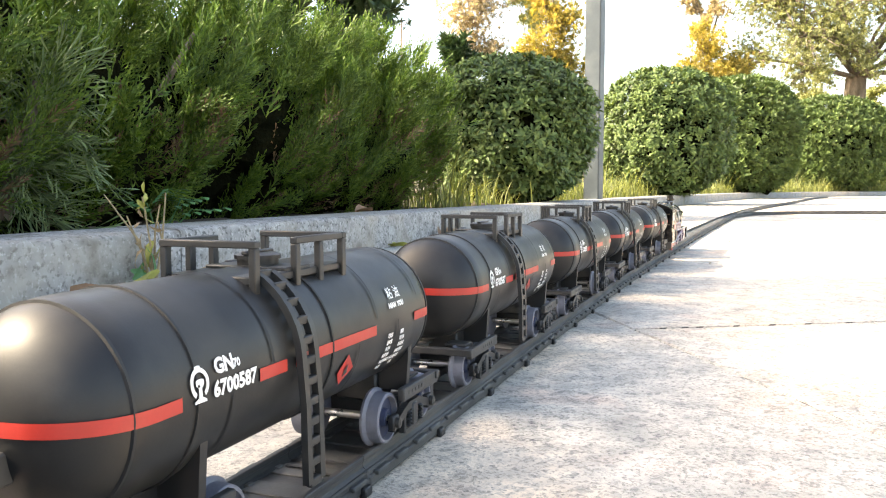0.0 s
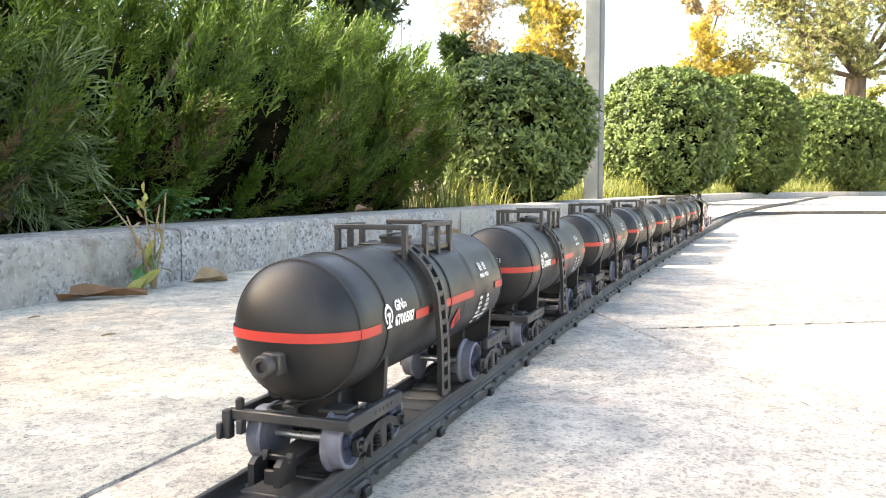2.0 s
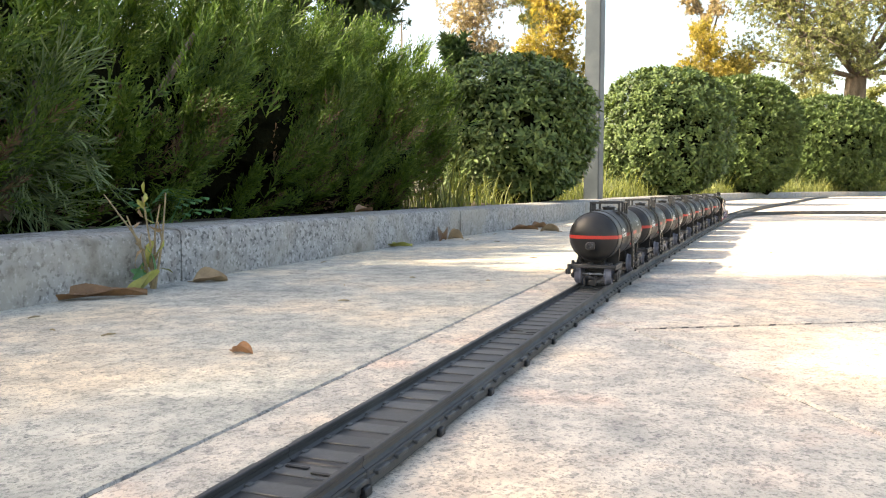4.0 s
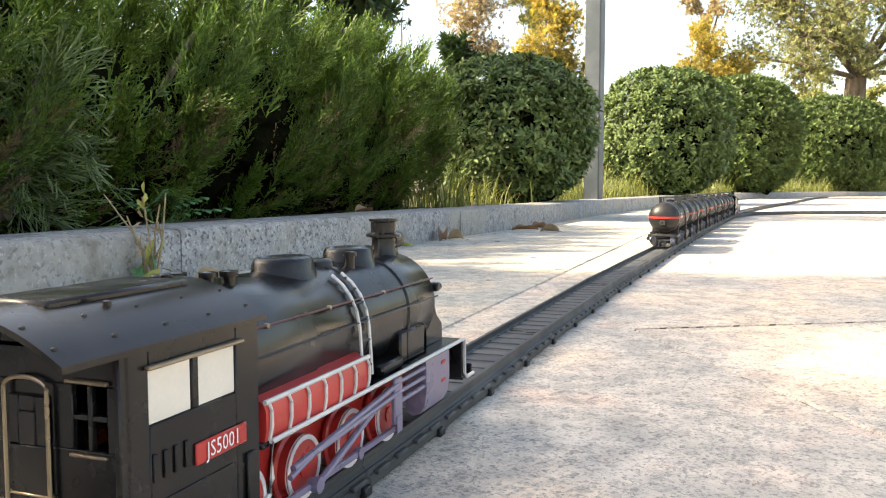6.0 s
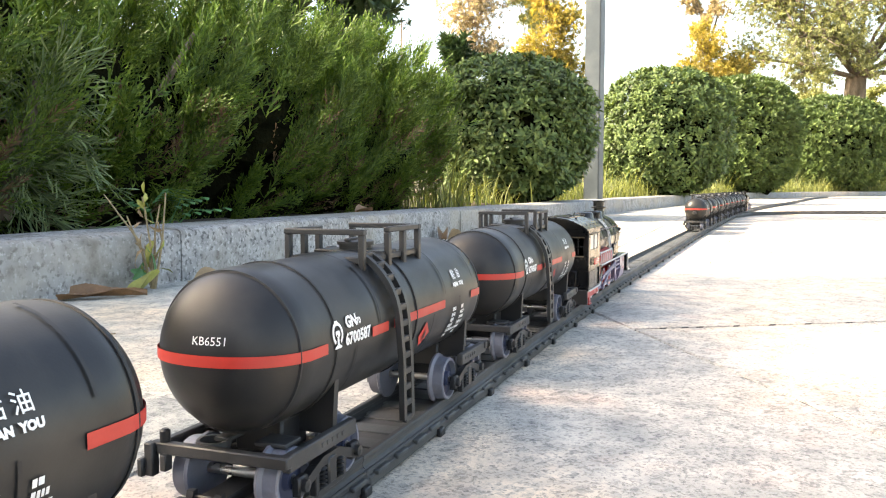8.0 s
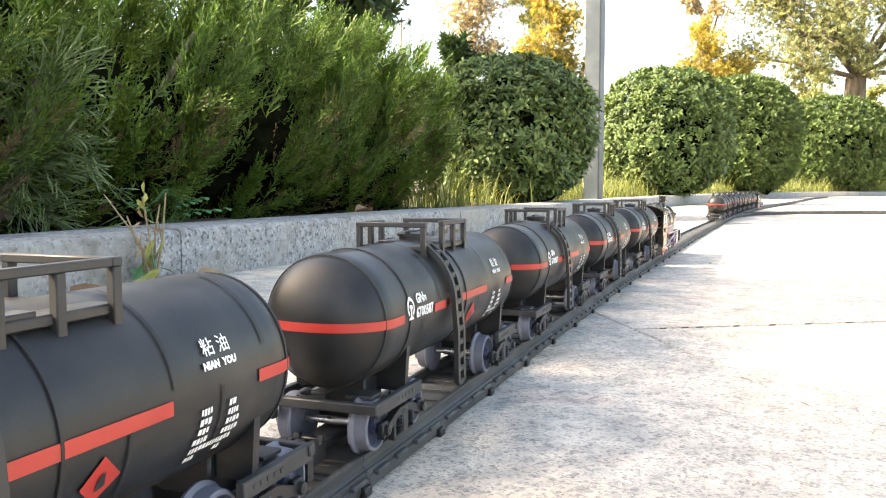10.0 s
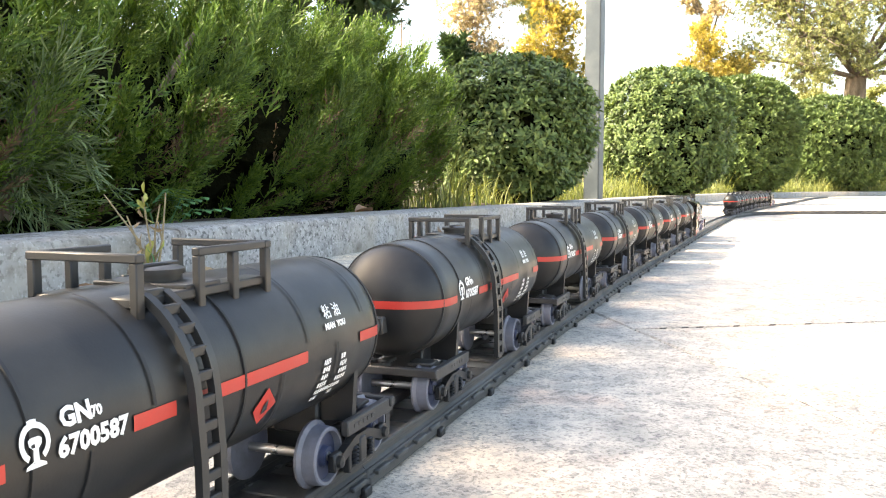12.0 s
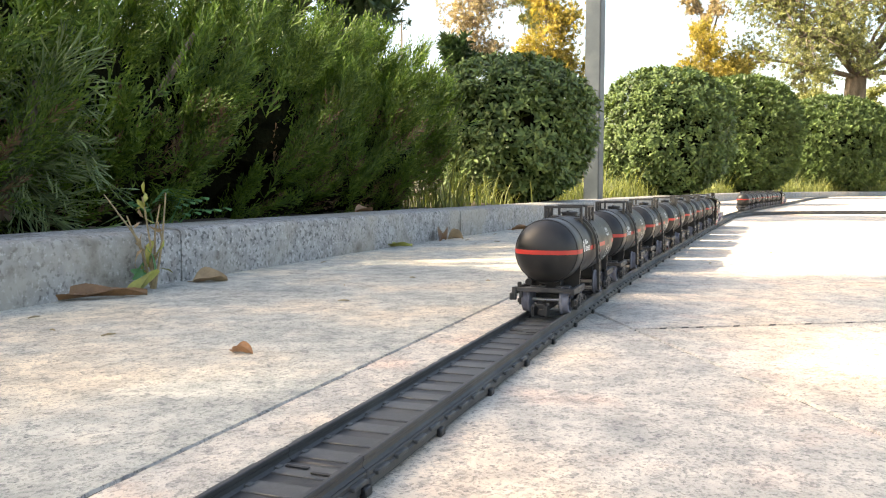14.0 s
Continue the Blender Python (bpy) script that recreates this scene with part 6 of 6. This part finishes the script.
    # a tall tree to the west whose crown dapples the near paving
    tree(Vector((-4.3, 0.0, 0.05)), 4.8, 0.10, [(0, -0.10, 3.10, 0.36), (0, 0.06, 3.40, 0.24), (0, 0.28, 3.42, 0.20), (0, -0.65, 3.5, 0.4), (0, 0.50, 3.25, 0.20), (0, 0.44, 3.62, 0.17), (0, 0.60, 3.66, 0.15), (0, 0.46, 3.95, 0.16), (0, 0.60, 4.0, 0.15), (0, 0.48, 4.28, 0.17), (0, 0.56, 4.55, 0.17), (0, -0.8, 4.2, 0.5), (0, -0.9, 3.2, 0.4), (0, -0.6, 4.6, 0.35)], M_OLIVE, 0.10, 5600, 9, "tall tree whose crown shades the near paving", 0.5)
    # small plants and fallen leaves
    weed_in_joint()
    seedling()
    V = Vector
    dry_leaf("fallen_leaf", "long curled brown fallen leaf lying against the kerb", M_DEAD, V((-0.328, 0.770, 0)), 0.088, 0.024, 30, 0.25, tilt=14)
    dry_leaf("fallen_leaf", "yellow-green fallen leaf leaning on the kerb", M_YGREEN, V((-0.300, 0.812, 0.003)), 0.052, 0.020, 60, 0.4, pitch=-38)
    dry_leaf("fallen_leaf", "pale tan curled fallen leaf by the kerb", M_TAN, V((-0.262, 0.912, 0)), 0.038, 0.030, 28, 0.35, tilt=22)
    dry_leaf("fallen_leaf", "green and yellow narrow fallen leaf by the kerb", M_YGREEN, V((-0.086, 1.445, 0)), 0.066, 0.022, 20, 0.25)
    dry_leaf("fallen_leaf", "reddish brown crumpled fallen leaf by the kerb", M_DEAD, V((0.0, 1.62, 0)), 0.034, 0.030, 70, 0.9)
    dry_leaf("fallen_leaf", "tan crumpled fallen leaf by the kerb", M_TAN, V((0.026, 1.66, 0)), 0.032, 0.026, 10, 0.8)
    dry_leaf("fallen_leaf", "brown fallen leaf on the paving", M_DEAD, V((0.205, 2.03, 0)), 0.07, 0.03, 15, 0.3)
    dry_leaf("fallen_leaf", "brown fallen leaf by the kerb", M_DEAD, V((0.250, 2.11, 0)), 0.05, 0.03, 35, 0.5)
    dry_leaf("fallen_leaf", "pale fallen leaf with a stalk on the paving", M_TAN, V((0.255, 1.94, 0)), 0.045, 0.03, 160, 0.6)
    dry_leaf("fallen_leaf", "broad brown fallen leaf behind the kerb", M_DEAD, bed_point(1.40, 0.105, 0.058), 0.055, 0.028, 60, 0.35, tilt=10)
    dry_leaf("fallen_leaf", "small curled orange-brown leaf on the paving", M_ORANGE, V((-0.1275, 0.512, 0)), 0.0155, 0.0110, -25, 0.5, tilt=8)
    r = np.random.default_rng(5)
    bits = Shape()
    for k in range(26):
        s, l = r.uniform(0.35, 2.0), CENTRE - 0.04 - abs(r.uniform(0.03, 0.42)) ** 1.0
        if k % 3 == 0:
            l = -0.585 + abs(r.normal(0, 0.02))
        if k % 7 == 0:
            l = r.uniform(-0.08, 0.1)
        p = plan(s, l)
        a, ln = r.uniform(0, 3.14), r.uniform(0.003, 0.012)
        bits.tube([(p.x, p.y, 0.0008), (p.x + ln * 0.5 * math.cos(a), p.y + ln * 0.5 * math.sin(a), 0.0014), (p.x + ln * math.cos(a), p.y + ln * math.sin(a), 0.0008)], [0.0005, 0.0008, 0.0004], 5)
    tagged(new("twig_litter", bits.mesh("twig_litter", M_TWIG)), "small twigs and crumbs on the paving", "litter", kind="stuff")


# ---- build ----
build_ground()
build_kerb()
build_track()
loco_a = build_loco()
wagon_first, valve_shape = build_wagon()
valve_mesh = valve_shape.mesh("outlet_valve", M_FRAME)
PITCH = 0.2257
trains = []
for which in ("a", "b"):
    lead = loco_a if which == "a" else copy_thing(loco_a, Matrix())
    wagons = []
    for k in range(7):
        wg = wagon_first if which == "a" and k == 0 else copy_thing(wagon_first, Matrix())
        wagons.append(wg)
    trains.append((lead, wagons))
VALVED = {("a", 6), ("a", 5), ("a", 4), ("b", 4), ("b", 5)}
CODED = {("a", 5), ("b", 1)}
code_mesh = end_lettering("KB6551").mesh("end_code", M_WHITE, False)
for which, (lead, wagons) in zip("ab", trains):
    for k, wg in enumerate(wagons):
        if (which, k) in VALVED:
            tagged(part("outlet_valve", valve_mesh, None, wg), "dark outlet valve on the tank end")
            tagged(wg, "black plastic toy tank wagon, red stripe, outlet valve on its end")
        if (which, k) in CODED:
            tagged(part("end_code", code_mesh, None, wg), "white code on the tank end")
plant_everything()


def motions():
    """Both trains run along the line at their own even pace; wheels turn and rods go round as they roll."""
    steps = [k / 2 for k in range(29)]
    fine = [k / 30 for k in range(421)]
    for (lead, wagons), speed, lead_at in zip(trains, (0.2775, 0.2543), (1.350, 0.3575 - 0.2543 * 6.5)):
        walk(lead, [(t, on_line(lead_at + speed * t)) for t in steps])
        for k, wg in enumerate(wagons):
            s0 = lead_at - 0.2373 - PITCH * k
            walk(wg, [(t, on_line(s0 + speed * t)) for t in steps])
            turn = math.degrees(speed / TREAD)
            for c in wg.children:
                if c.name.startswith("wheel_set"):
                    x = c.matrix_basis.translation.x
                    walk(c, [(t, pose(x, 0, RAIL_TOP + TREAD, 0, turn * t, 0)) for t in fine])
        turn = math.degrees(speed / WHEEL_R)
        for c in lead.children:
            if c.name.startswith("driving_wheel_set"):
                x = c.matrix_basis.translation.x
                walk(c, [(t, pose(x, 0, RAIL_TOP + WHEEL_R, 0, turn * t, 0)) for t in fine])
            if c.name.startswith("coupling_rod") or c.name.startswith("connecting_rod"):
                x = 0.0 if c.name.startswith("coupling_rod") else WHEELS_X[1]
                lead_angle = 0 if c.data.vertices[0].co.y < 0 else 90
                rows = []
                for t in fine:
                    a = radians(turn * t + lead_angle)
                    u, v = CRANK * math.cos(a), -CRANK * math.sin(a)
                    tilt = 0.0 if x == 0.0 else math.degrees(math.asin((v - 0.004) / 0.044))
                    rows.append((t, pose(x + u, 0, RAIL_TOP + WHEEL_R + v, 0, tilt, 0)))
                walk(c, rows)


motions()
